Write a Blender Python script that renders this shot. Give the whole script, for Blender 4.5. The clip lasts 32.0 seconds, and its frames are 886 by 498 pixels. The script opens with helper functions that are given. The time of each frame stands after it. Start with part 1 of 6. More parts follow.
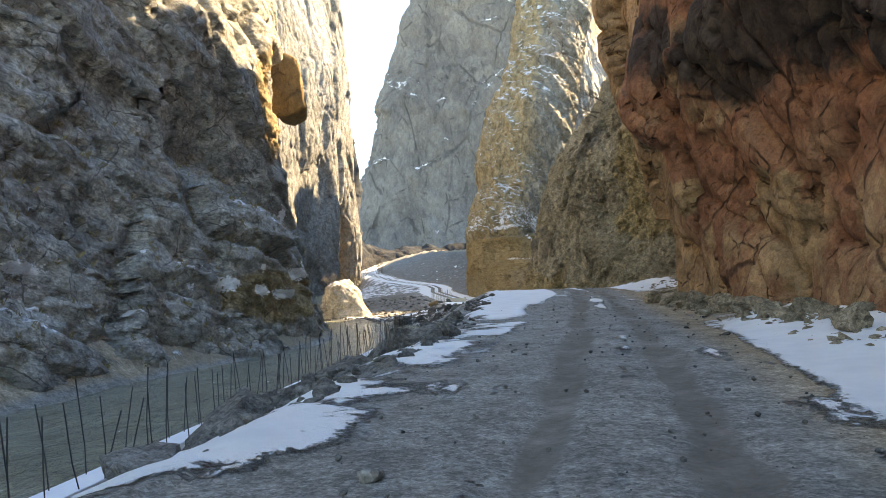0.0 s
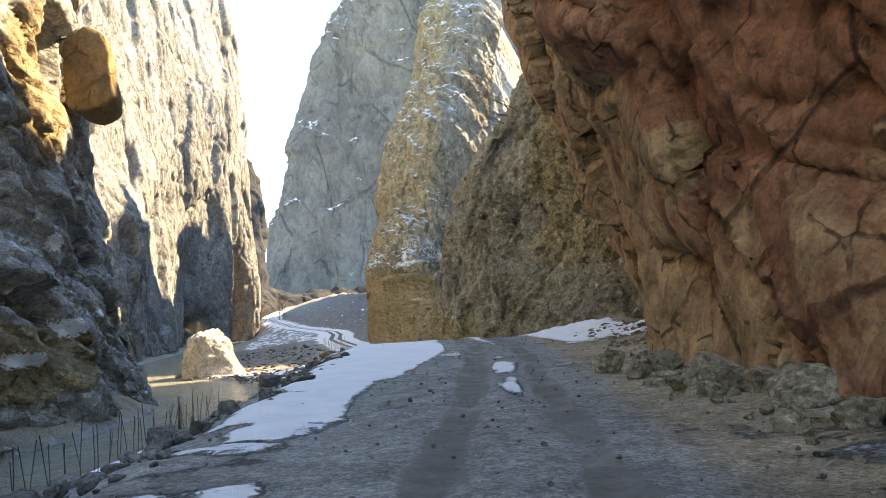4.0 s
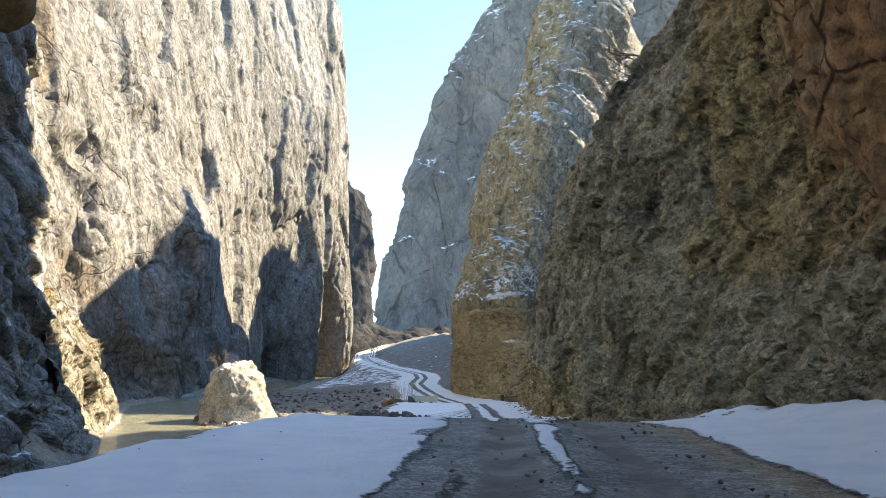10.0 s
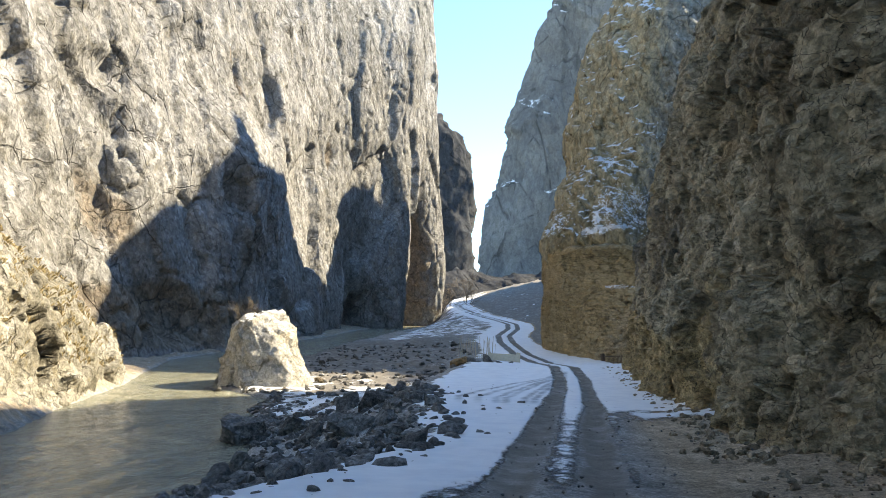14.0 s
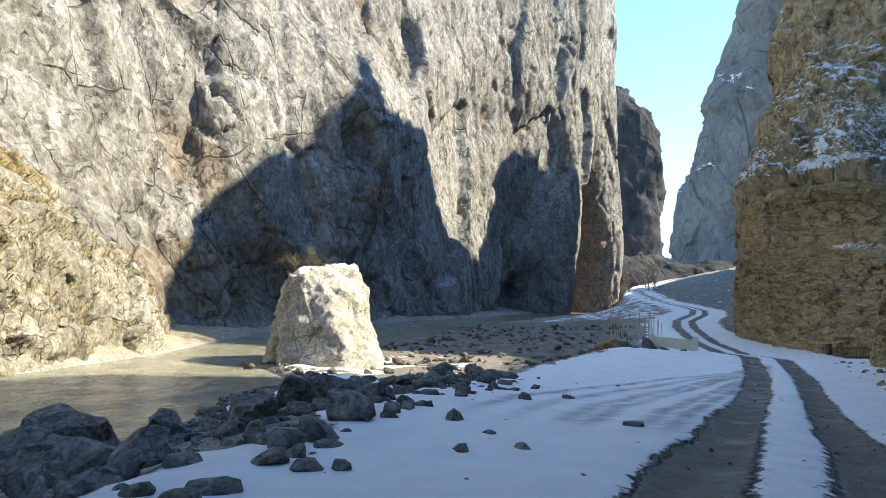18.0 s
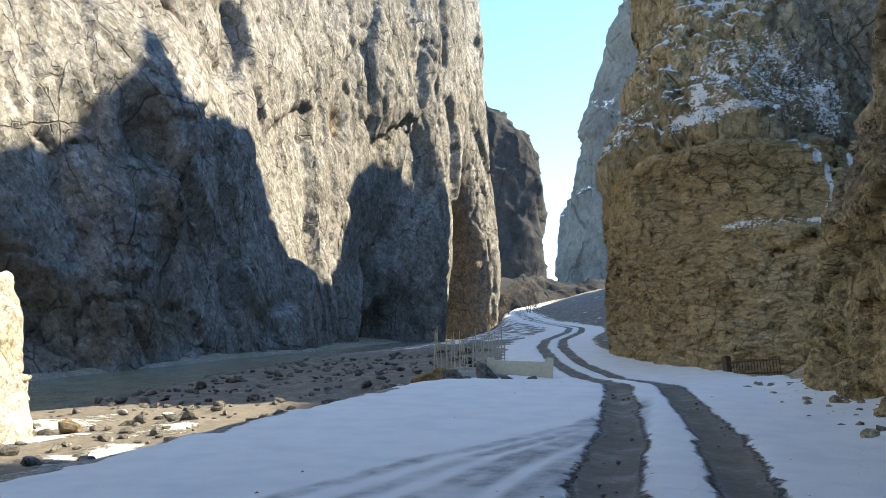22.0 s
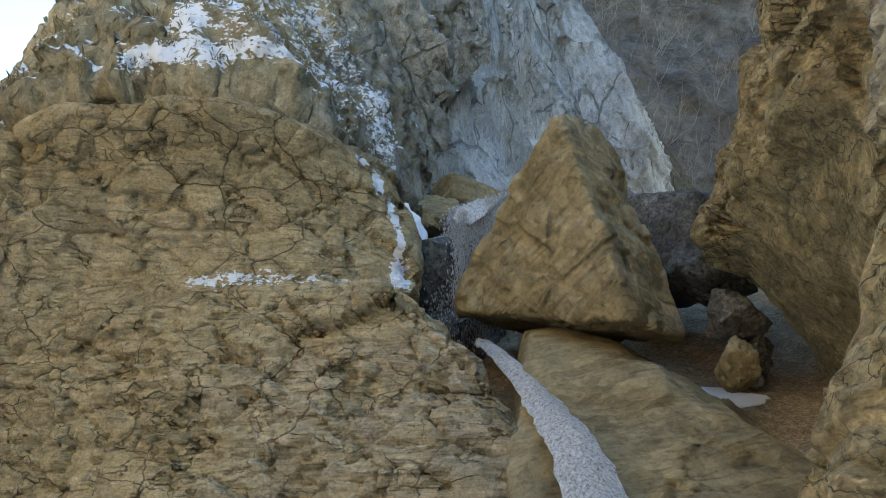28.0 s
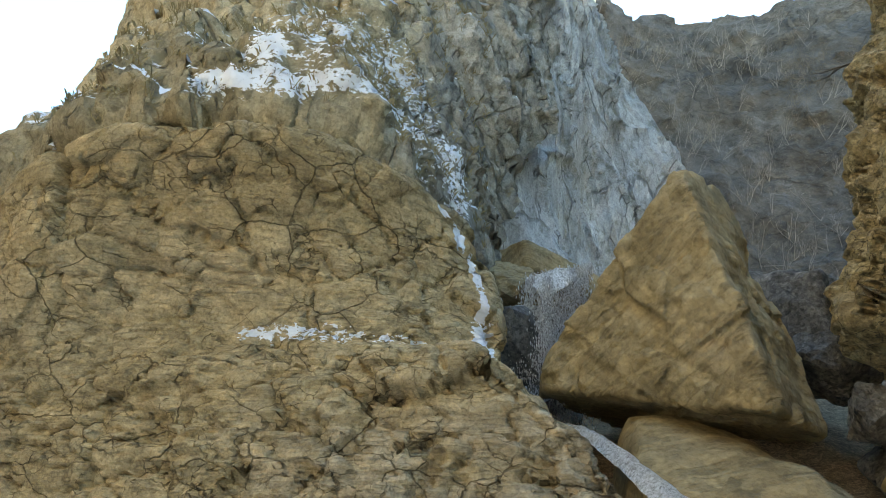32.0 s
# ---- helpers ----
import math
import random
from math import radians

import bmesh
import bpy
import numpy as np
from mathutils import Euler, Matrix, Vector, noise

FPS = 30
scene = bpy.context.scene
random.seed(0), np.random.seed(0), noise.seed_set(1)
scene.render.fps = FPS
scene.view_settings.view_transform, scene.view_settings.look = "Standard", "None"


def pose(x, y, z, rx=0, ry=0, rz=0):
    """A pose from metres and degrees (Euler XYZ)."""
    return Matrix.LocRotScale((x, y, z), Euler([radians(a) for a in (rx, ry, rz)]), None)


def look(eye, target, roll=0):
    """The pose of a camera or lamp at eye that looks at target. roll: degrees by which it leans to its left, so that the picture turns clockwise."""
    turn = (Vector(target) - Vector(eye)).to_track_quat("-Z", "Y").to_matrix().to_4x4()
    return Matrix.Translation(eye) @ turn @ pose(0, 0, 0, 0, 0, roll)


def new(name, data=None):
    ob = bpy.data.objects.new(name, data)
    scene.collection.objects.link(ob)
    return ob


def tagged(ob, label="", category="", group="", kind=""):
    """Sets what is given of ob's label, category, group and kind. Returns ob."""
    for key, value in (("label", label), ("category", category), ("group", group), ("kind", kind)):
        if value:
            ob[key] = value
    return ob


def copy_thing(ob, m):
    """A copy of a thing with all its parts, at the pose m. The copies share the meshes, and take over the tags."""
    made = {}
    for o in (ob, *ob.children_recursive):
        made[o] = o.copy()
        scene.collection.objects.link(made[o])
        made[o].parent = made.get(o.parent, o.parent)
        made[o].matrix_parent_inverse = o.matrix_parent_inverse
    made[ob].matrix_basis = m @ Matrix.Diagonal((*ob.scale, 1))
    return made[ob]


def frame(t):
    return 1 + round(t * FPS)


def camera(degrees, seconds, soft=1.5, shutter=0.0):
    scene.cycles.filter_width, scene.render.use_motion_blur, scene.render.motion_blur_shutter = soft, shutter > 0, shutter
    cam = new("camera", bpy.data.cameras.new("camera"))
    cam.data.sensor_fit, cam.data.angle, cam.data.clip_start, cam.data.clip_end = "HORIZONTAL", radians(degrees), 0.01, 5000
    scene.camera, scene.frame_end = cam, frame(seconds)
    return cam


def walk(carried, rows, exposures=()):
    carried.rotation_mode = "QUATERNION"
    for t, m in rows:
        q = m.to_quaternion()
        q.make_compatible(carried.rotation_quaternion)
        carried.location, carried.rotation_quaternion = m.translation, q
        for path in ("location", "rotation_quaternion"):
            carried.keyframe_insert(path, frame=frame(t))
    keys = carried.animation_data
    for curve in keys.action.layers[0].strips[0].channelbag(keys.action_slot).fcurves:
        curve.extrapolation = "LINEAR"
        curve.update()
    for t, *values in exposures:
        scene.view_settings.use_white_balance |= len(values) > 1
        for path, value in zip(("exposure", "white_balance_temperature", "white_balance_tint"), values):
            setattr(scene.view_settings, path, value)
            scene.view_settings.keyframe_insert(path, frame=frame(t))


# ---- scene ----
cam = camera(62.32, 32.0, soft=0.5)
PATH = [
    (0.0, (-0.000, 0.000, 1.500), (-0.915, 9.942, 2.072), -1.74),
    (0.5, (0.240, 2.265, 1.549), (-1.330, 12.114, 2.276), -1.19),
    (1.0, (0.488, 4.454, 1.611), (-1.457, 14.217, 2.556), -1.56),
    (1.5, (0.783, 6.566, 1.628), (-1.218, 16.312, 2.631), -1.66),
    (2.0, (1.125, 8.561, 1.666), (-0.783, 18.315, 2.775), -2.03),
    (2.5, (1.449, 10.524, 1.713), (-0.357, 20.283, 2.938), -2.50),
    (3.0, (1.694, 12.509, 1.795), (0.559, 22.330, 3.292), -2.76),
    (3.5, (1.939, 14.628, 1.866), (1.372, 24.500, 3.355), -2.38),
    (4.0, (2.224, 16.722, 1.900), (2.443, 26.659, 2.995), -3.37),
    (4.5, (2.521, 18.902, 1.916), (3.063, 28.831, 2.975), -3.34),
    (6.5, (3.259, 25.993, 1.947), (3.306, 35.889, 3.383), -2.01),
    (7.0, (3.459, 27.680, 2.009), (3.313, 37.511, 3.834), -2.61),
    (7.5, (3.631, 29.467, 2.081), (3.161, 39.224, 4.223), -2.39),
    (8.0, (3.753, 31.419, 2.127), (2.986, 41.169, 4.214), -1.99),
    (8.5, (3.956, 33.381, 2.153), (3.024, 43.147, 4.092), -1.55),
    (9.0, (4.042, 35.390, 2.196), (2.817, 45.136, 4.069), -0.54),
    (9.5, (4.193, 37.315, 2.243), (2.801, 47.044, 4.089), 0.62),
    (10.0, (4.329, 39.301, 2.272), (2.984, 49.058, 4.007), 0.83),
    (10.5, (4.542, 41.331, 2.381), (3.133, 51.059, 4.217), 0.47),
    (11.0, (4.686, 43.440, 2.514), (3.203, 53.179, 4.227), 0.56),
    (11.5, (4.704, 45.542, 2.654), (3.086, 55.278, 4.269), 0.71),
    (12.0, (4.659, 47.659, 2.819), (2.758, 57.338, 4.461), 1.25),
    (12.5, (4.594, 49.831, 2.961), (2.278, 59.431, 4.534), 1.97),
    (13.0, (4.459, 52.075, 3.040), (2.061, 61.675, 4.482), 2.13),
    (13.5, (4.389, 54.393, 3.057), (1.803, 63.976, 4.269), 1.95),
    (15.5, (3.226, 64.175, 2.207), (-0.083, 73.585, 2.911), -1.54),
    (16.0, (2.945, 66.423, 2.055), (-0.762, 75.683, 2.775), -1.12),
    (16.5, (2.693, 68.689, 1.897), (-1.778, 77.598, 2.695), 1.14),
    (17.0, (2.429, 71.028, 1.724), (-2.441, 79.724, 2.541), 2.60),
    (17.5, (2.219, 73.393, 1.544), (-2.851, 81.973, 2.361), 3.10),
    (18.0, (2.059, 75.634, 1.403), (-3.047, 84.195, 2.203), 2.93),
    (18.5, (1.942, 77.665, 1.353), (-3.225, 86.186, 2.195), 2.49),
    (19.0, (1.806, 79.541, 1.400), (-3.233, 88.100, 2.560), 2.39),
    (19.5, (1.645, 81.374, 1.437), (-3.273, 89.968, 2.839), 1.94),
    (20.0, (1.374, 83.211, 1.460), (-3.552, 91.795, 2.894), 1.97),
    (20.5, (1.210, 85.031, 1.459), (-3.452, 93.749, 2.964), 1.60),
    (21.0, (0.981, 87.038, 1.379), (-3.355, 95.934, 2.815), 0.88),
    (21.5, (0.684, 89.295, 1.233), (-3.509, 98.263, 2.643), 0.34),
    (22.0, (0.424, 91.733, 1.039), (-3.373, 100.896, 2.316), -0.26),
    (22.5, (0.229, 94.225, 0.894), (-2.566, 103.750, 2.101), -1.09),
    (23.0, (0.000, 96.600, 0.851), (-2.106, 106.279, 2.227), -1.12),
    (23.5, (-0.255, 98.957, 0.808), (-2.379, 108.617, 2.285), -1.84),
    (24.0, (-0.463, 101.224, 0.804), (-2.304, 110.876, 2.662), -1.72),
    (24.5, (-0.718, 103.281, 0.870), (-1.350, 112.874, 3.621), -0.93),
    (25.0, (-0.859, 105.200, 0.971), (0.630, 114.504, 4.321), 0.73),
    (25.5, (-1.039, 107.069, 1.088), (1.456, 116.117, 4.539), 0.88),
    (26.0, (-1.223, 108.811, 1.192), (1.515, 117.789, 4.643), 1.35),
    (26.5, (-1.425, 110.435, 1.285), (1.461, 119.379, 4.701), 2.03),
    (28.5, (-2.110, 114.034, 1.354), (2.017, 122.403, 4.951), -1.09),
    (29.0, (-2.232, 114.565, 1.393), (1.921, 122.804, 5.248), -0.36),
    (29.5, (-2.320, 115.009, 1.428), (1.797, 123.169, 5.486), 0.07),
    (30.0, (-2.360, 115.318, 1.437), (1.799, 123.415, 5.578), 0.27),
    (30.5, (-2.387, 115.497, 1.457), (1.869, 123.471, 5.734), 1.00),
    (31.0, (-2.461, 115.689, 1.472), (1.665, 123.488, 6.179), 2.15),
    (31.5, (-2.525, 115.964, 1.505), (1.454, 123.794, 6.287), 2.90),
    (32.0, (-2.577, 116.357, 1.544), (0.952, 124.505, 6.143), 3.46),
]
EXPOSURES = [(0.0, 3.12, 14500, 12), (3.0, 3.18, 13500, 12), (6.5, 2.98, 11800, 11), (8.5, 2.74, 10600, 9), (13.0, 2.5, 9400, 7), (18.0, 2.35, 8400, 4),
             (22.0, 2.4, 9400, 5), (24.0, 2.58, 10000, 5), (26.0, 2.84, 10400, 5), (29.0, 3.5, 10600, 6), (32.0, 3.55, 12200, 2)]
walk(cam, [(t, look(e, g, r)) for t, e, g, r in PATH], EXPOSURES)

# ---- light ----
SUN_AZ, SUN_EL = 62.0, 41.0
world = bpy.data.worlds.new("world")
scene.world = world
world.use_nodes = True
wn = world.node_tree
sky = wn.nodes.new("ShaderNodeTexSky")
sky.sky_type, sky.sun_disc = "NISHITA", False
sky.sun_elevation, sky.sun_rotation = radians(SUN_EL), radians(SUN_AZ)
sky.altitude, sky.air_density, sky.dust_density, sky.ozone_density = 2400, 0.9, 0.05, 4.0
wn.nodes["Background"].inputs["Strength"].default_value = 0.15
deep = wn.nodes.new("ShaderNodeHueSaturation")
deep.inputs["Saturation"].default_value = 1.12
wn.links.new(sky.outputs["Color"], deep.inputs["Color"])
wn.links.new(deep.outputs["Color"], wn.nodes["Background"].inputs["Color"])
sun = new("sun", bpy.data.lights.new("sun", "SUN"))
sun.data.energy, sun.data.angle, sun.data.color = 2.5, radians(0.55), (1.0, 0.97, 0.92)
az, el = radians(SUN_AZ), radians(SUN_EL)
to_sun = Vector((math.sin(az) * math.cos(el), math.cos(az) * math.cos(el), math.sin(el)))
sun.matrix_world = look(to_sun * 300, (0, 0, 0))


# ---- noise, in numpy ----
RNG = np.random.RandomState(7)
PERM = RNG.permutation(256)
PERM = np.concatenate([PERM, PERM]).astype(np.int32)
GRAD = RNG.normal(size=(256, 3)).astype(np.float32)
GRAD /= np.linalg.norm(GRAD, axis=1)[:, None]
JIT = RNG.rand(256, 6).astype(np.float32)


def perlin(p):
    """Gradient noise, about -0.7 to 0.7, at the rows of p."""
    p = p.astype(np.float32)
    i = np.floor(p).astype(np.int32)
    f = p - i
    w = f * f * f * (f * (f * 6 - 15) + 10)
    i &= 255
    out = np.zeros(len(p), np.float32)
    for dx in (0, 1):
        wx = w[:, 0] if dx else 1 - w[:, 0]
        hx = PERM[(i[:, 0] + dx) & 255]
        for dy in (0, 1):
            wy = w[:, 1] if dy else 1 - w[:, 1]
            hy = PERM[hx + ((i[:, 1] + dy) & 255)]
            for dz in (0, 1):
                wz = w[:, 2] if dz else 1 - w[:, 2]
                g = GRAD[PERM[hy + ((i[:, 2] + dz) & 255)]]
                out += wx * wy * wz * (g[:, 0] * (f[:, 0] - dx) + g[:, 1] * (f[:, 1] - dy) + g[:, 2] * (f[:, 2] - dz))
    return out


def fbm(p, octaves=4, gain=0.5, ridged=False):
    out, amp, p = np.zeros(len(p), np.float32), 1.0, p.copy()
    for k in range(octaves):
        n = perlin(p + 17.3 * k)
        out += amp * ((0.35 - np.abs(n)) * 2 if ridged else n)
        p, amp = p * 2.03, amp * gain
    return out


def cells(p, tilt=1.1):
    """Broken rock: each cell has its own level and lean. Also returns the gap to the next cell."""
    p = p.astype(np.float32)
    base = np.floor(p).astype(np.int32)
    n = len(p)
    d1, d2 = np.full(n, 9.0, np.float32), np.full(n, 9.0, np.float32)
    val = np.zeros(n, np.float32)
    for dx in (-1, 0, 1):
        hx = PERM[(base[:, 0] + dx) & 255]
        for dy in (-1, 0, 1):
            hy = PERM[hx + ((base[:, 1] + dy) & 255)]
            for dz in (-1, 0, 1):
                h = PERM[hy + ((base[:, 2] + dz) & 255)]
                j = JIT[h]
                q = p - (base + np.array((dx, dy, dz), np.int32)) - j[:, :3]
                d = (q * q).sum(1)
                near = d < d1
                d2 = np.where(near, d1, np.minimum(d2, d))
                d1 = np.where(near, d, d1)
                val = np.where(near, j[:, 3] - 0.5 + tilt * ((j[:, 4] - 0.5) * (q[:, 0] + q[:, 1]) + (j[:, 5] - 0.5) * q[:, 2]), val)
    return val, np.sqrt(d2) - np.sqrt(d1)


def smooth(a, b, x):
    t = np.clip((x - a) / (b - a), 0, 1)
    return t * t * (3 - 2 * t)


def curve(x, *pairs):
    """A piecewise straight line through (x, value) pairs."""
    return np.interp(x, pairs[::2], pairs[1::2])


# ---- meshes ----
def grid_mesh(name, pts, attrs=None, closed=False, flip=False):
    """A mesh from an array of points, rows by columns by 3."""
    rows, cols = pts.shape[:2]
    me = bpy.data.meshes.new(name)
    me.vertices.add(rows * cols)
    me.vertices.foreach_set("co", pts.reshape(-1).astype(np.float32))
    idx = np.arange(rows * cols).reshape(rows, cols)
    if closed:
        idx = np.concatenate([idx, idx[:, :1]], 1)
    quad = np.stack([idx[:-1, :-1], idx[:-1, 1:], idx[1:, 1:], idx[1:, :-1]], -1).reshape(-1, 4)
    if flip:
        quad = quad[:, ::-1]
    me.loops.add(quad.size)
    me.loops.foreach_set("vertex_index", quad.reshape(-1).astype(np.int32))
    me.polygons.add(len(quad))
    me.polygons.foreach_set("loop_start", np.arange(0, quad.size, 4, dtype=np.int32))
    me.polygons.foreach_set("use_smooth", np.ones(len(quad), bool))
    me.update(calc_edges=True)
    for key, v in (attrs or {}).items():
        me.attributes.new(key, "FLOAT", "POINT").data.foreach_set("value", v.reshape(-1).astype(np.float32))
    return me


def spline(k, pts):
    """Points of a Catmull-Rom line through pts (n by d) at the places k, from 0 to n - 1."""
    pts = np.asarray(pts, float)
    pts = np.concatenate([2 * pts[:1] - pts[1:2], pts, 2 * pts[-1:] - pts[-2:-1]])
    i = np.clip(np.floor(k).astype(int), 0, len(pts) - 4)
    f = (k - i)[:, None]
    a, b, c, d = (pts[i + j].reshape(len(k), -1) for j in range(4))
    out = 0.5 * (2 * b + (c - a) * f + (2 * a - 5 * b + 4 * c - d) * f ** 2 + (3 * b - a - 3 * c + d) * f ** 3)
    return out.reshape((len(k),) + pts.shape[1:])


def level(z, *xy):
    """One contour of a cliff: its height and its plan, x and y in turn."""
    p = np.array(xy, float).reshape(-1, 2)
    return np.concatenate([p, np.full((len(p), 1), float(z))], 1)


def loft(levels, step, step_z, grow=0.0):
    """The points of a surface through contours, about step apart along and step_z up; grow: how much coarser it gets per metre of height."""
    lv = np.stack(levels)
    mean = spline(np.linspace(0, lv.shape[1] - 1, 600), lv[: max(2, len(lv) // 2)].mean(0))
    s = np.concatenate([[0], np.cumsum(np.linalg.norm(np.diff(mean, axis=0), axis=1))])
    n = max(8, int(s[-1] / step))
    u = np.interp(np.linspace(0, s[-1], n), s, np.linspace(0, lv.shape[1] - 1, 600))
    zs, z, top = [], lv[0, 0, 2], lv[-1, 0, 2]
    while z < top:
        zs.append(z)
        z += step_z * (1 + grow * max(0.0, z - 8))
    zs.append(top)
    lz = lv[:, 0, 2]
    v = np.interp(zs, lz, np.arange(len(lz)))
    along = spline(u, lv.transpose(1, 0, 2)).transpose(1, 0, 2)
    # straight between contours, softened
    i = np.clip(np.floor(v).astype(int), 0, len(lz) - 2)
    f = v - i
    soft = spline(v, along)
    f3 = f[:, None, None]
    out = 0.6 * soft + 0.4 * (along[i] * (1 - f3) + along[i + 1] * f3)
    out[:, :, 2] = np.array(zs)[:, None]
    return out


def dent(pts, x, y, z, rx, ry, rz, depth, side=1, lean=0.0):
    """A hollow (or, with a negative depth, a bulge) round a place; lean: how far it shifts in y per metre of height."""
    dz = pts[:, :, 2] - z
    d = ((pts[:, :, 0] - x) / rx) ** 2 + ((pts[:, :, 1] - y - lean * dz) / ry) ** 2 + (dz / rz) ** 2
    return pts - normals(pts) * (side * depth * np.exp(-d ** 2))[:, :, None]


def normals(pts):
    n = np.cross(np.gradient(pts, axis=1), np.gradient(pts, axis=0))
    return n / (np.linalg.norm(n, axis=2, keepdims=True) + 1e-9)


def roughen(pts, layers, side=1):
    """Push a surface out and in along its normals. Each layer: kind, size, depth, stretch in x, y and z, and how far z leans with y and x with z."""
    for kind, size, depth, stretch in layers:
        n = normals(pts) * side
        p = pts.reshape(-1, 3).copy()
        if len(stretch) > 3:
            p[:, 2] += stretch[3] * p[:, 1]
        if len(stretch) > 4:
            p[:, 0] += stretch[4] * p[:, 2]
        p = p / (np.array(stretch[:3]) * size)
        if kind == "cell":
            d, gap = cells(p)
            d = d - 0.34 * np.exp(-gap * 15)
        elif kind == "crack":
            d = -np.exp(-cells(p + 0.45 * np.stack([fbm(p * 1.3 + k, 3) for k in (1.5, 7.5, 13.5)], 1))[1] * 26)
        elif kind == "ridge":
            d = fbm(p, 4, 0.5, True)
        else:
            d = fbm(p, 4)
        pts = pts + n * (depth * d).reshape(pts.shape[:2] + (1,))
    return pts


def soften(pts, times):
    """Evens out a surface between its borders."""
    for k in range(times):
        pts[1:-1, 1:-1] = 0.4 * pts[1:-1, 1:-1] + 0.15 * (pts[:-2, 1:-1] + pts[2:, 1:-1] + pts[1:-1, :-2] + pts[1:-1, 2:])
    return pts


# ---- materials ----
class Nodes:
    def __init__(self, name, rough=0.9, spec=0.3):
        self.mat = bpy.data.materials.new(name)
        self.mat.use_nodes = True
        self.t = self.mat.node_tree
        self.b = self.t.nodes["Principled BSDF"]
        self.b.inputs["Roughness"].default_value = rough
        self.b.inputs["Specular IOR Level"].default_value = spec
        self.geo = self.t.nodes.new("ShaderNodeNewGeometry")
        self.place = self.geo.outputs["Position"]

    def tilt(self, degrees):
        """Turns the pattern about the x axis, as strata that dip."""
        n = self.t.nodes.new("ShaderNodeMapping")
        n.inputs["Rotation"].default_value = (radians(degrees), 0, 0)
        self.t.links.new(self.geo.outputs["Position"], n.inputs["Vector"])
        self.place = n.outputs[0]

    def node(self, kind, props=(), **ins):
        n = self.t.nodes.new(kind)
        props = dict(props)
        if "operation" in props:
            n.operation = props["operation"]
        if "feature" in props:
            n.feature = props["feature"]
        if "data_type" in props:
            n.data_type, n.blend_type = props["data_type"], props["blend_type"]
        if "attribute_name" in props:
            n.attribute_name = props["attribute_name"]
        for k, v in ins.items():
            self.put(n.inputs[int(k[1:]) if k[1:].isdigit() else k.replace("_", " ")], v)
        return n

    def put(self, socket, v):
        if isinstance(v, bpy.types.NodeSocket):
            self.t.links.new(v, socket)
        else:
            socket.default_value = v

    def at(self, scale=(1, 1, 1)):
        return self.node("ShaderNodeVectorMath", {"operation": "MULTIPLY"}, _0=self.place, _1=scale).outputs[0]

    def noise(self, scale, detail=6, rough=0.6, stretch=(1, 1, 1), warp=0.0):
        return self.node("ShaderNodeTexNoise", Vector=self.at(stretch), Scale=scale, Detail=detail, Roughness=rough, Distortion=warp).outputs[0]

    def voronoi(self, scale, feature="DISTANCE_TO_EDGE", stretch=(1, 1, 1), wobble=0.0):
        v = self.at(stretch)
        if wobble:
            n = self.node("ShaderNodeTexNoise", Vector=v, Scale=scale * 1.7, Detail=4).outputs["Color"]
            v = self.node("ShaderNodeVectorMath", {"operation": "MULTIPLY_ADD"}, _0=n, _1=(wobble,) * 3, _2=v).outputs[0]
        return self.node("ShaderNodeTexVoronoi", {"feature": feature}, Vector=v, Scale=scale).outputs["Distance"]

    def ramp(self, v, *stops):
        n = self.node("ShaderNodeValToRGB", _0=v)
        e = n.color_ramp.elements
        while len(e) < len(stops):
            e.new(0.5)
        for s, (pos, c) in zip(e, stops):
            s.position, s.color = pos, ((c, c, c, 1) if isinstance(c, (int, float)) else (*c, 1))
        return n.outputs[0]

    def mix(self, f, a, b, mode="MIX"):
        n = self.node("ShaderNodeMix", {"data_type": "RGBA", "blend_type": mode})
        for k, v in ((0, f), (6, a), (7, b)):
            self.put(n.inputs[k], (*v, 1) if isinstance(v, tuple) and len(v) == 3 else v)
        return n.outputs[2]

    def math(self, op, a, b=0.0, c=0.0):
        return self.node("ShaderNodeMath", {"operation": op}, _0=a, _1=b, _2=c).outputs[0]

    def attr(self, name):
        return self.node("ShaderNodeAttribute", {"attribute_name": name}).outputs["Fac"]

    def bump(self, *hs):
        prev = None
        for h, strength, dist in hs:
            n = self.node("ShaderNodeBump", Height=h, Strength=strength, Distance=dist)
            if prev:
                self.t.links.new(prev, n.inputs["Normal"])
            prev = n.outputs[0]
        self.t.links.new(prev, self.b.inputs["Normal"])

    def done(self, color, rough=None):
        self.put(self.b.inputs["Base Color"], (*color, 1) if isinstance(color, tuple) else color)
        if rough is not None:
            self.put(self.b.inputs["Roughness"], rough)
        return self.mat


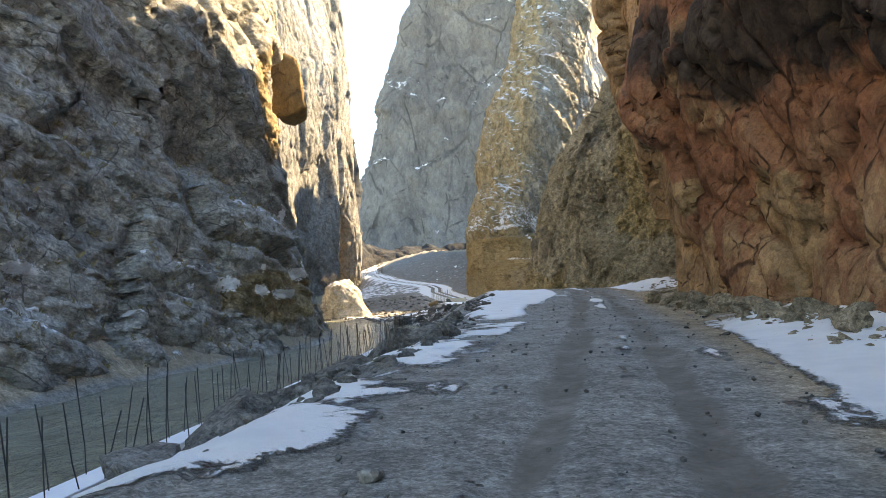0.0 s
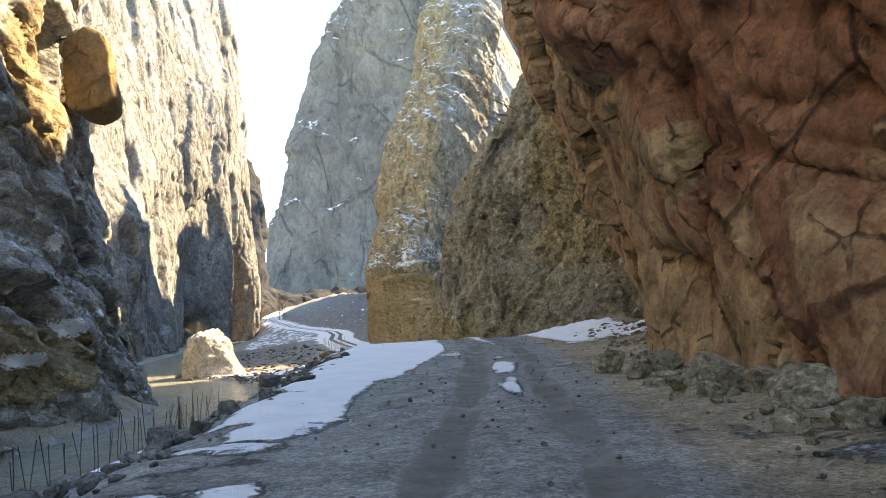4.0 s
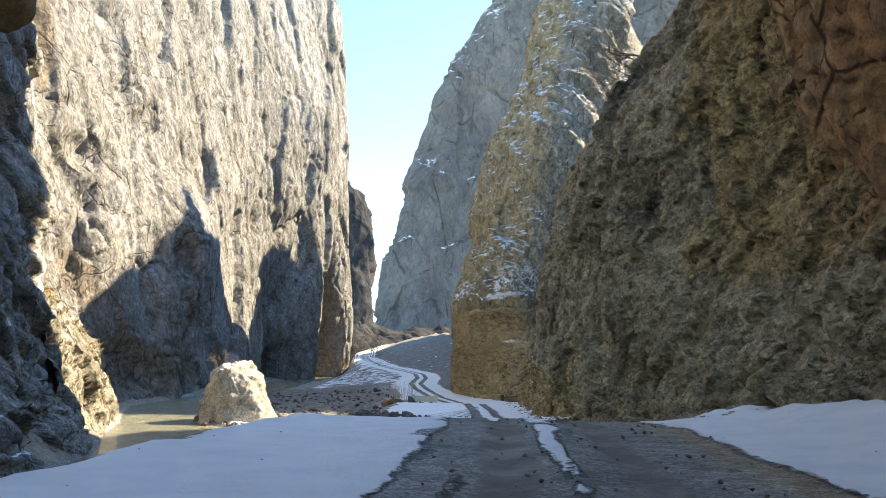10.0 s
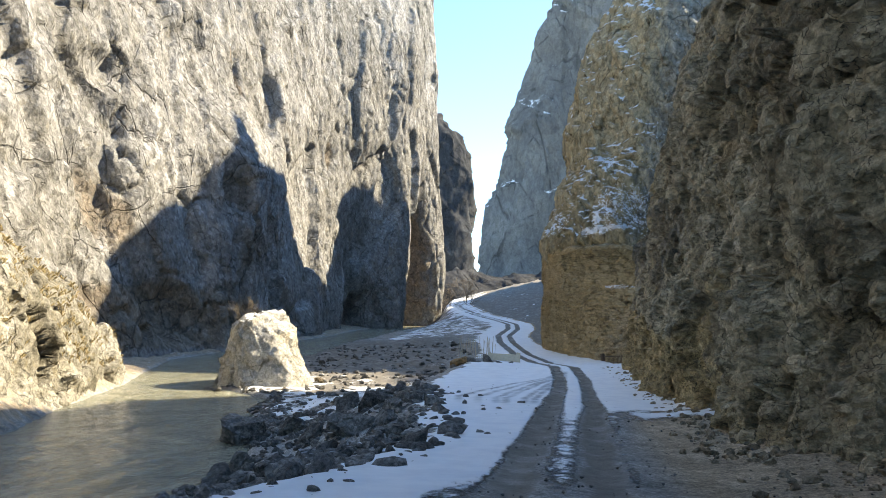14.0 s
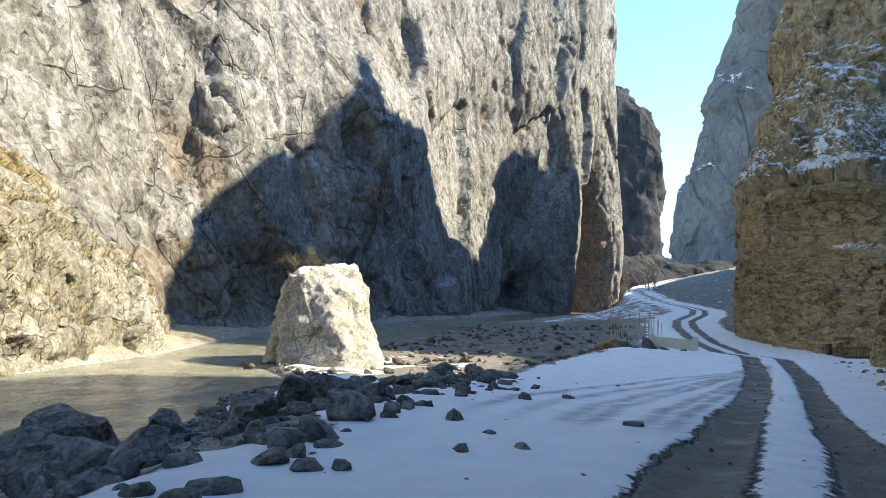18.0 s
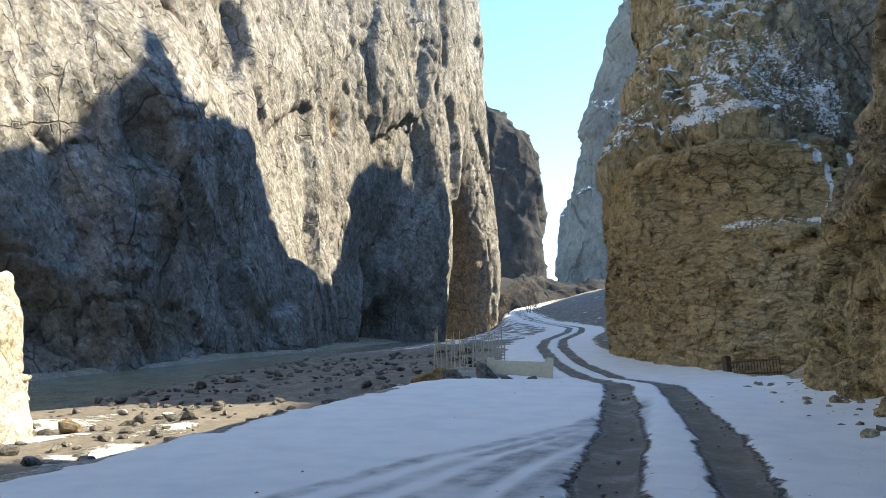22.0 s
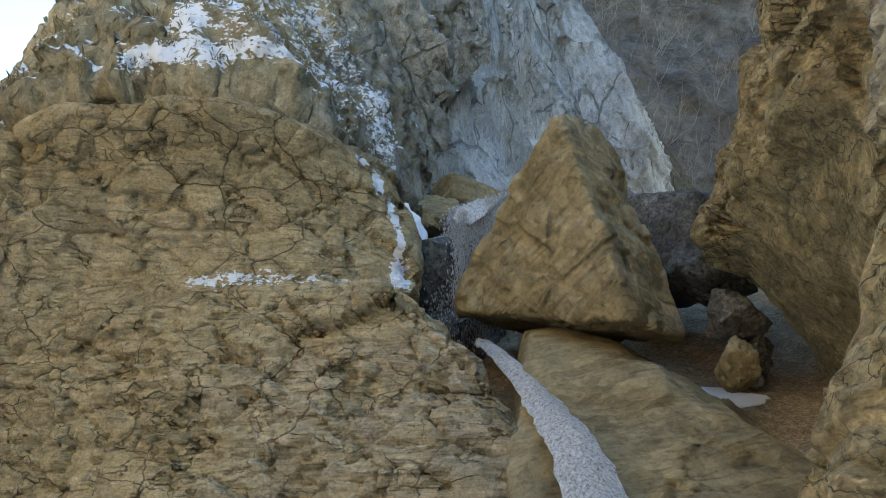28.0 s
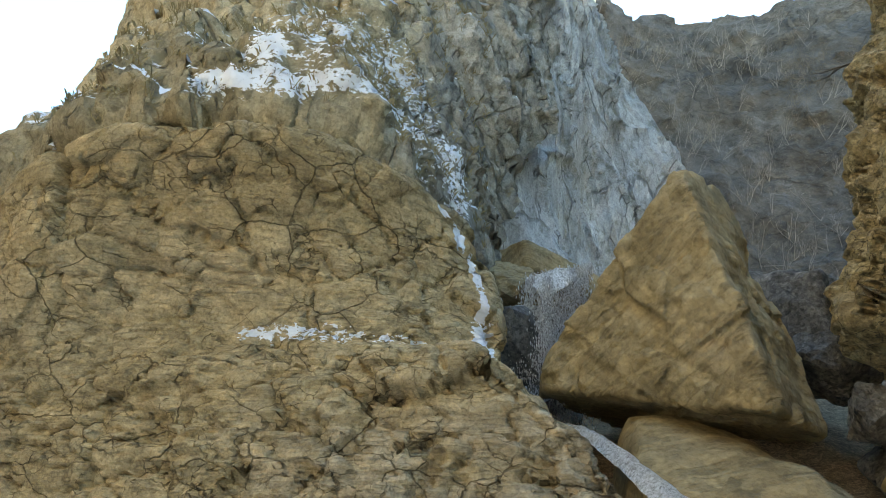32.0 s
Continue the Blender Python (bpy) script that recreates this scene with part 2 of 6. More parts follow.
def rock(name, tones, size=1.0, stretch=(1, 1, 1), crack=0.6, crack_size=0.35, lichen=None, snow=None, bump=1.0, stains=(), fine_snow=0.9, white=False, speckle=1.0, dip=0, strata=0.0):
    """Broken rock. tones: dark, middle, light. snow: the steepness below which it lies (1 is flat), and its share. stains: colours by the shares that the points carry. strata: how clearly thin beds show."""
    m = Nodes(name, 0.92, 0.2)
    if dip:
        m.tilt(dip)
    big = m.noise(0.13 / size, 5, 0.55, stretch, 0.4)
    mid = m.noise(0.8 / size, 9, 0.7, stretch, 0.3)
    chips = m.noise(3.1 / size, 9, 0.72, stretch, 0.4)
    fine = m.noise(13 / size, 6, 0.7)
    both = m.math("MULTIPLY_ADD", big, 0.5, m.math("MULTIPLY", mid, 0.55))
    col = m.ramp(both, (0.38, tones[0]), (0.52, tones[1]), (0.66, tones[2]))
    for key, shade in stains:
        share = m.math("ADD", m.attr(key), m.math("MULTIPLY", m.math("SUBTRACT", mid, 0.5), 0.9))
        over = m.mix(1.0, shade, m.ramp(mid, (0.35, 0.65), (0.5, 1.0), (0.66, 1.3)), "MULTIPLY")
        col = m.mix(m.ramp(share, (0.4, 0.0), (0.62, 0.92)), col, over)
    col = m.mix(1.0, col, m.ramp(chips, (0.36, 1 - 0.5 * speckle), (0.46, 0.97), (0.58, 1 + 0.18 * speckle), (0.7, 1 + 0.45 * speckle)), "MULTIPLY")
    col = m.mix(1.0, col, m.ramp(fine, (0.3, 0.66), (0.48, 1.0), (0.68, 1.26)), "MULTIPLY")
    # planes of fracture: every cell leans its own way
    heights = []
    for k, depth, low, high in ((0.55, 0.30, 0.9, 1.08), (1.7, 0.16, 1 - 0.2 * speckle, 1 + 0.17 * speckle), (5.2, 0.062, 1 - 0.32 * speckle, 1 + 0.28 * speckle)):
        v = m.at(stretch)
        n = m.node("ShaderNodeTexNoise", Vector=v, Scale=k * 1.4 / size, Detail=2.5, Roughness=0.5).outputs["Color"]
        v = m.node("ShaderNodeVectorMath", {"operation": "MULTIPLY_ADD"}, _0=n, _1=(0.5 * size / k,) * 3, _2=v).outputs[0]
        cell = m.node("ShaderNodeTexVoronoi", {"feature": "F1"}, Vector=v, Scale=k / size)
        way = m.node("ShaderNodeVectorMath", {"operation": "SUBTRACT"}, _0=cell.outputs["Color"], _1=(0.5, 0.5, 0.5)).outputs[0]
        off = m.node("ShaderNodeVectorMath", {"operation": "SUBTRACT"}, _0=v, _1=cell.outputs["Position"]).outputs[0]
        lean = m.node("ShaderNodeVectorMath", {"operation": "DOT_PRODUCT"}, _0=off, _1=way).outputs["Value"]
        tone = m.node("ShaderNodeSeparateColor", _0=cell.outputs["Color"]).outputs[0]
        heights.append((m.math("MULTIPLY_ADD", lean, 1.9 * k / size, m.math("MULTIPLY", tone, 0.8)), 1.0, depth * size * bump))
        col = m.mix(1.0, col, m.ramp(tone, (0.0, low), (0.5, 1.0), (1.0, high)), "MULTIPLY")
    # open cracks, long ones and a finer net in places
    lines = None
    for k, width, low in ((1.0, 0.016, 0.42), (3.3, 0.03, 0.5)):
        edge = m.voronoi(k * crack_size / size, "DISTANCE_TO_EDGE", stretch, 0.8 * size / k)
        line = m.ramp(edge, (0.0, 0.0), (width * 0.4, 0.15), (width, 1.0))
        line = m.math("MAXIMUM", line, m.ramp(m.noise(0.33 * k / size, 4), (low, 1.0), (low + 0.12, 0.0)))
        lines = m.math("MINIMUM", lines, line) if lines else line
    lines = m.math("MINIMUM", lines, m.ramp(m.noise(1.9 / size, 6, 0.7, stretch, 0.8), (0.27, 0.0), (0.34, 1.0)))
    if strata:
        beds = m.noise(1.0 / size, 7, 0.62, (stretch[0] * 0.5, stretch[1] * 0.5, stretch[2] * 3.6), 0.35)
        col = m.mix(strata, col, m.mix(1.0, col, m.ramp(beds, (0.40, 0.42), (0.47, 1.0), (0.52, 1.12), (0.56, 0.8), (0.62, 1.25)), "MULTIPLY"))
        heights.append((m.ramp(beds, (0.38, 0.0), (0.46, 0.8), (0.54, 1.0), (0.57, 0.5), (0.64, 1.0)), 1.0, 0.12 * strata * size * bump))
    # the shade inside cracks and pits, painted into the rock colour
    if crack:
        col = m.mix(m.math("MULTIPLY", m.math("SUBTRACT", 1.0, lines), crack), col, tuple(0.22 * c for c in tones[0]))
    if lichen:
        n = m.noise(1.6 / size, 7, 0.7)
        col = m.mix(m.ramp(n, (0.55, 0.0), (0.64, 0.75)), col, lichen)
    if snow:
        up = m.node("ShaderNodeSeparateXYZ", _0=m.geo.outputs["Normal"]).outputs[2]
        up = m.math("ADD", up, m.math("MULTIPLY", m.math("SUBTRACT", m.noise(1.1, 7, 0.7), 0.5), fine_snow))
        mask = m.ramp(up, (snow[0] - 0.03, 0.0), (snow[0] + 0.03, 1.0))
        share = m.ramp(m.noise(0.18, 3), (1 - snow[1] - 0.05, 0.0), (1 - snow[1] + 0.05, 1.0))
        col = m.mix(m.math("MULTIPLY", mask, share), col, (0.8, 0.83, 0.88))
    if white:
        lying = m.math("ADD", m.attr("snow"), m.math("MULTIPLY", m.math("SUBTRACT", chips, 0.5), 1.7))
        lying = m.math("ADD", lying, m.math("MULTIPLY", m.math("SUBTRACT", mid, 0.5), 1.2))
        lying = m.math("ADD", lying, m.math("MULTIPLY", m.math("SUBTRACT", m.noise(5.0, 5, 0.65, (1, 1, 1.9)), 0.5), 2.2))
        lying = m.math("MULTIPLY", m.ramp(lying, (0.44, 0.0), (0.5, 1.0)), m.ramp(m.attr("snow"), (0.06, 0.0), (0.16, 1.0)))
        col = m.mix(lying, col, (0.84, 0.86, 0.9))
    if crack:
        heights.append((lines, 1.0, 0.10 * size * bump))
    m.bump((mid, 0.35, 0.3 * size * bump), *heights, (chips, 0.5, 0.1 * size * bump), (fine, 0.8, 0.03 * size * bump))
    return m.done(col)


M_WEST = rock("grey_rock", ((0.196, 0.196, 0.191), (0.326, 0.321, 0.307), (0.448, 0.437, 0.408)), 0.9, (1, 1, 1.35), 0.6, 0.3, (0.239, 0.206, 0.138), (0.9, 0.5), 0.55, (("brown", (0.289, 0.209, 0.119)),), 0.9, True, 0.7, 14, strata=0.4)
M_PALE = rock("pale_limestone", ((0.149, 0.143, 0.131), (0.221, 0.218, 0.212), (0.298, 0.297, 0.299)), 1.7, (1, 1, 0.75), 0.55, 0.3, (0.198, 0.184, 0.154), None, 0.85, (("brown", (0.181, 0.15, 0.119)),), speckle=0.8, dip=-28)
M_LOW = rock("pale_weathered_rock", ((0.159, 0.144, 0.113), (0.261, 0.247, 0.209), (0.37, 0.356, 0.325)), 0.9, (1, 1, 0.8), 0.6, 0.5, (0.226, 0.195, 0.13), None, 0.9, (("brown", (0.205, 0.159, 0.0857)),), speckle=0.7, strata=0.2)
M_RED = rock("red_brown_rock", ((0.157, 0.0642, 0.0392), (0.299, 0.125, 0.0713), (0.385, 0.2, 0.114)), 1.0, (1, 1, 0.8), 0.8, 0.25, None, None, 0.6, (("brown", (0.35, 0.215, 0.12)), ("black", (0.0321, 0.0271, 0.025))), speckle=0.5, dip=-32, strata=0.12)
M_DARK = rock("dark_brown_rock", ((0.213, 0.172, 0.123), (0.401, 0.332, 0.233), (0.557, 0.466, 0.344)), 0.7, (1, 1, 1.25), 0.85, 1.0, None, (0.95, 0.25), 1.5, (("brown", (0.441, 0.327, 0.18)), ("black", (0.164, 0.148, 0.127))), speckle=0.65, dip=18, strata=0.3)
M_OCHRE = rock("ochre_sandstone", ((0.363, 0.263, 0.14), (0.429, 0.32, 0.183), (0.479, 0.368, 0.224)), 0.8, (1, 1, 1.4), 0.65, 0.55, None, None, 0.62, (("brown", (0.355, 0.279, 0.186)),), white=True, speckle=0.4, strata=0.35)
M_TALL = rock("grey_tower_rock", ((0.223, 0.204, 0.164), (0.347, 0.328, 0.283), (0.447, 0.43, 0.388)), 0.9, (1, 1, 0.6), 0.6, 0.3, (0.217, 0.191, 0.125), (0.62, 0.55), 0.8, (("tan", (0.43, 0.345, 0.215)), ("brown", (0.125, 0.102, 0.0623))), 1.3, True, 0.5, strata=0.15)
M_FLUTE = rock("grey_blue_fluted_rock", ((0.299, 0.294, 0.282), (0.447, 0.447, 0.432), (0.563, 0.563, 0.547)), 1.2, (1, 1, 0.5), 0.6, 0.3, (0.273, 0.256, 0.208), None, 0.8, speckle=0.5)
# far rock lying in shade: that shade is put into these near-black tones
M_FOOT = rock("shade_darkened_far_rock", ((0.022, 0.024, 0.028), (0.038, 0.039, 0.042), (0.06, 0.06, 0.06)), 8, (1, 1, 0.7), 0.3, 0.2, None, None, 0.5, speckle=0.4)
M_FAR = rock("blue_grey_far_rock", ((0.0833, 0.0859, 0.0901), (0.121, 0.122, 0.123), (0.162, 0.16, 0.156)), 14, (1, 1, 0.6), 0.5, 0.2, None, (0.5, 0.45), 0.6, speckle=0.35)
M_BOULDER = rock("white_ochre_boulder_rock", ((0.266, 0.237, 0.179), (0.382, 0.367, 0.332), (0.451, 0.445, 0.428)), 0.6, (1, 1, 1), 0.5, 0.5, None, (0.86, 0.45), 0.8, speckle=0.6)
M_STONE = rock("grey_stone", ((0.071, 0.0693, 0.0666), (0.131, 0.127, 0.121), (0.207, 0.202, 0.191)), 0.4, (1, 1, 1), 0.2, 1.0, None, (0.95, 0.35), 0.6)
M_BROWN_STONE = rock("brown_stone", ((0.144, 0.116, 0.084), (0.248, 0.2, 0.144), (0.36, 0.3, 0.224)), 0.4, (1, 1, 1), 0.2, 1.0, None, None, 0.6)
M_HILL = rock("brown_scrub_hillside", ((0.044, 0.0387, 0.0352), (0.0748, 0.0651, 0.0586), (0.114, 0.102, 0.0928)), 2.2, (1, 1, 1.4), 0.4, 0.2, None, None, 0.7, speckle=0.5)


def plain(name, color, rough=0.6, metal=0.0, wear=0.25, size=30):
    m = Nodes(name, rough, 0.4)
    m.b.inputs["Metallic"].default_value = metal
    n = m.noise(size, 6, 0.7)
    col = m.ramp(n, (0.3, tuple(c * (1 - wear) for c in color)), (0.7, tuple(min(1, c * (1 + wear)) for c in color)))
    m.bump((n, 0.3, 0.01))
    return m.done(col)


M_RUST = plain("rusty_steel", (0.11, 0.07, 0.05), 0.7, 0.3)
M_DARKSTEEL = plain("dark_steel_bar", (0.045, 0.045, 0.05), 0.55, 0.5)
M_CONCRETE = plain("weathered_concrete", (0.36, 0.35, 0.33), 0.9, 0.0, 0.2, 6)
M_TIMBER = plain("grey_timber", (0.16, 0.13, 0.10), 0.85, 0.0, 0.35, 14)
M_BARK = plain("grey_bark", (0.11, 0.085, 0.065), 0.9, 0.0, 0.35, 12)
M_TWIG = plain("dry_twig", (0.17, 0.135, 0.095), 0.9, 0.0, 0.3, 9)
M_SCRUB = plain("grey_scrub_twig", (0.2, 0.17, 0.15), 0.9, 0.0, 0.3, 9)
M_GRASS = plain("dry_grass", (0.26, 0.20, 0.10), 0.9, 0.0, 0.3, 9)
M_SNOW = plain("snow", (0.80, 0.83, 0.88), 0.7, 0.0, 0.05, 5)


def ground_material():
    """Earth, mud in the ruts and snow, by the shares that the ground's points carry."""
    m = Nodes("snowy_earth_road", 0.9, 0.3)
    big, mid, fine = m.noise(0.35, 5), m.noise(2.2, 8, 0.7), m.noise(11, 8, 0.78)
    earth = m.ramp(m.math("MULTIPLY_ADD", mid, 0.6, m.math("MULTIPLY", big, 0.4)), (0.36, (0.155, 0.152, 0.143)), (0.5, (0.27, 0.265, 0.252)), (0.64, (0.4, 0.392, 0.378)))
    earth = m.mix(1.0, earth, m.ramp(fine, (0.25, 0.5), (0.5, 1.0), (0.78, 1.4)), "MULTIPLY")
    for size, low, high in ((16, 0.72, 1.28), (42, 0.68, 1.3)):
        pebble = m.node("ShaderNodeTexVoronoi", {"feature": "F1"}, Vector=m.at(), Scale=size)
        tone = m.node("ShaderNodeSeparateColor", _0=pebble.outputs["Color"]).outputs[0]
        earth = m.mix(1.0, earth, m.ramp(tone, (0.0, low), (0.55, 1.0), (1.0, high)), "MULTIPLY")
    warm = m.mix(1.0, earth, (1.45, 1.1, 0.75), "MULTIPLY")
    earth = m.mix(m.attr("warm"), earth, warm)
    mud = m.ramp(m.math("MULTIPLY_ADD", fine, 0.5, m.math("MULTIPLY", mid, 0.5)), (0.35, (0.11, 0.1, 0.088)), (0.65, (0.24, 0.22, 0.195)))
    rut = m.ramp(m.math("ADD", m.attr("rut"), m.math("MULTIPLY", m.math("SUBTRACT", mid, 0.5), 0.9)), (0.42, 0.0), (0.62, 1.0))
    col = m.mix(rut, earth, mud)
    raw = m.math("ADD", m.attr("snow"), m.math("MULTIPLY", m.math("SUBTRACT", mid, 0.5), 0.5))
    raw = m.math("ADD", raw, m.math("MULTIPLY", m.math("SUBTRACT", fine, 0.5), 0.55))
    mask = m.ramp(raw, (0.46, 0.0), (0.56, 1.0))
    white = m.ramp(m.noise(1.3, 6), (0.3, (0.78, 0.81, 0.85)), (0.6, (0.88, 0.9, 0.92)))
    white = m.mix(m.math("MULTIPLY", m.attr("pressed"), m.ramp(mid, (0.35, 0.95), (0.65, 0.35))), white, (0.24, 0.26, 0.28))
    col = m.mix(mask, col, white)
    wet = m.math("MULTIPLY", rut, m.ramp(m.noise(0.9, 4), (0.45, 0.0), (0.65, 0.5)))
    m.bump((mid, 0.5, 0.16), (fine, 0.8, 0.055), (mask, 0.7, 0.06))
    return m.done(col, m.math("SUBTRACT", 0.92, wet))


M_GROUND = ground_material()


def water_material():
    m = Nodes("silty_river_water", 0.08, 0.5)
    ripples = m.noise(1.6, 6, 0.6, (1.0, 0.45, 1.0), 0.6)
    col = m.ramp(m.noise(0.5, 5), (0.35, (0.2, 0.2, 0.148)), (0.65, (0.31, 0.305, 0.232)))
    foam = m.ramp(m.noise(2.4, 8, 0.7, (1.0, 0.4, 1.0)), (0.63, 0.0), (0.75, 0.7))
    m.bump((ripples, 1.0, 0.55), (m.noise(6, 5, 0.65, (1.0, 0.5, 1.0)), 0.9, 0.14))
    return m.done(m.mix(foam, col, (0.75, 0.77, 0.76)), m.math("MULTIPLY_ADD", foam, 0.5, 0.1))


M_WATER = water_material()


def fall_material():
    m = Nodes("white_falling_water", 0.35, 0.5)
    n = m.noise(9, 8, 0.75, (2.2, 2.2, 0.6), 0.4)
    col = m.ramp(n, (0.36, (0.2, 0.195, 0.17)), (0.47, (0.6, 0.6, 0.58)), (0.58, (0.9, 0.91, 0.92)))
    m.bump((n, 0.8, 0.15))
    return m.done(col)


M_FALL = fall_material()


# ---- the ground ----
def road_x(y):
    return curve(y, -60, -2, 0, 0, 10, 1.4, 20, 2.6, 30, 3.6, 40, 4.4, 47, 4.7, 54, 4.4, 64, 3.2, 75, 2.1, 85, 1.2, 97, 0, 105, -0.9, 115, -2.6,
                 125, -5.6, 135, -9.5, 147, -13.5, 160, -16.5, 175, -18, 190, -21, 205, -27, 225, -36, 260, -50, 400, -80)


def road_z(y):
    return curve(y, -60, -0.6, 0, 0.0, 8, 0.12, 16, 0.3, 29, 0.45, 36, 0.75, 42, 1.0, 48, 1.25, 54, 1.4, 58, 1.3, 64, 0.75, 70, 0.3, 76, 0.0,
                 84, -0.05, 92, -0.45, 98, -0.65, 106, -0.55, 116, -0.3, 126, -0.6, 135, -0.2, 147, 0.7, 160, 1.3, 175, 2.2, 190, 3.0, 205, 3.8, 225, 5, 260, 8, 400, 20)


def water_z(y):
    return curve(y, -60, -2.3, 30, -2.0, 90, -2.35, 105, -2.3, 120, -1.8, 150, -0.45, 180, 0.35, 230, 1.6, 400, 6)


def river_left(y):
    return curve(y, -60, -17, 30, -16.5, 52, -14.6, 62, -15.6, 72, -18.5, 82, -23, 92, -29, 100, -33, 106, -36, 113, -40, 125, -46, 150, -47, 177, -51, 200, -57, 260, -66, 400, -110)


def river_right(y):
    return curve(y, -60, -7.5, 8, -7.4, 42, -7.4, 55, -8.5, 62, -8.6, 72, -8.8, 80, -9.1, 85, -12, 90, -14.4, 95, -18, 101, -20, 106, -27.5, 112, -28.5, 118, -28.5, 128, -32, 140, -35, 155, -38, 177, -42, 200, -47, 260, -56, 400, -90)


def bank_left(y):
    """The road's outer edge, where the ground falls to the river."""
    return road_x(y) + curve(y, -60, -4.2, 0, -3.4, 10, -3.6, 20, -3.8, 30, -4.6, 40, -5.4, 50, -5.6, 58, -5.2, 64, -4.2, 68, -3.6, 72, -3.2, 77, -3.3, 80, -4.2, 87, -5.9, 96, -7.6, 105, -8.2, 114, -7.6, 120, -6.2, 126, -6.8, 131, -4.5, 138, -3.4, 175, -3.2, 400, -3.5)


def ground_height(x, y):
    zr, zw, bl = road_z(y), water_z(y), bank_left(y)
    rl, rr = river_left(y), river_right(y)
    u = x - road_x(y)
    p = np.stack([x, y, 0 * x], 1)
    rough = fbm(p * 0.55, 5)
    # road bed, crowned, with ruts
    z = zr - 0.006 * np.minimum(np.abs(u), 3) ** 2
    for k in (-0.78, 0.78):
        z = z - 0.06 * np.exp(-((u - k) / 0.3) ** 2) * (1 + 0.5 * rough)
    z = z + 0.03 * rough
    # right side: rises to the cliffs
    right = smooth(2.4, 7.5, u)
    z = z + right * (0.55 + 0.5 * rough) * curve(y, 0, 0.8, 30, 1.1, 50, 1.0, 70, 0.9, 110, 0.9, 130, 0.2)
    # the bank down to the water
    t = smooth(0, 1, (bl - x) / np.maximum(0.6, np.minimum(bl - rr, curve(y, 92, 30, 100, 5, 122, 5, 135, 30))))
    shore = zw + 0.18 + 0.25 * fbm(p * 0.3, 3)
    z = np.where(x < bl, z * (1 - t) + shore * t + 0.28 * rough * t * (1 - t) * 4 + 0.1 * rough, z)
    # bed of the river
    bed = smooth(0, 1.5, rr - x) * smooth(0, 1.5, x - rl)
    z = z - bed * 1.1
    # far bank: up into the cliffs
    far = np.maximum(0, rl - x)
    z = np.where(x < rl, zw + 0.2 + curve(y, 98, 0.75, 112, 0.12) * far + 0.35 * rough * np.minimum(1, far), z)
    # hill behind the ochre tower, beside the far road
    z = z + smooth(140, 165, y) * np.clip(u - 2.8, 0, 26) * 0.2 * (1 + 0.2 * rough) * (1 - smooth(0, 8, x))
    # the gully that comes down beside the ochre rock
    s = (x - 2.2) * 0.50 + (y - 119.5) * 0.87
    across = (x - 2.2) * 0.87 - (y - 119.5) * 0.50
    gz = curve(s, -1.5, -0.7, 0, -0.65, 2, -0.5, 3.5, 0.0, 6, 1.5, 8.5, 3.2, 12, 4.7, 15, 6.6, 18, 8.5, 22, 10, 30, 12, 60, 18, 120, 30)
    g = smooth(-1.5, 1.5, s) * smooth(-3.4, -1.2, across) * (1 - smooth(24, 40, across))
    z = z * (1 - g) + (gz + 0.35 * rough) * g
    return z


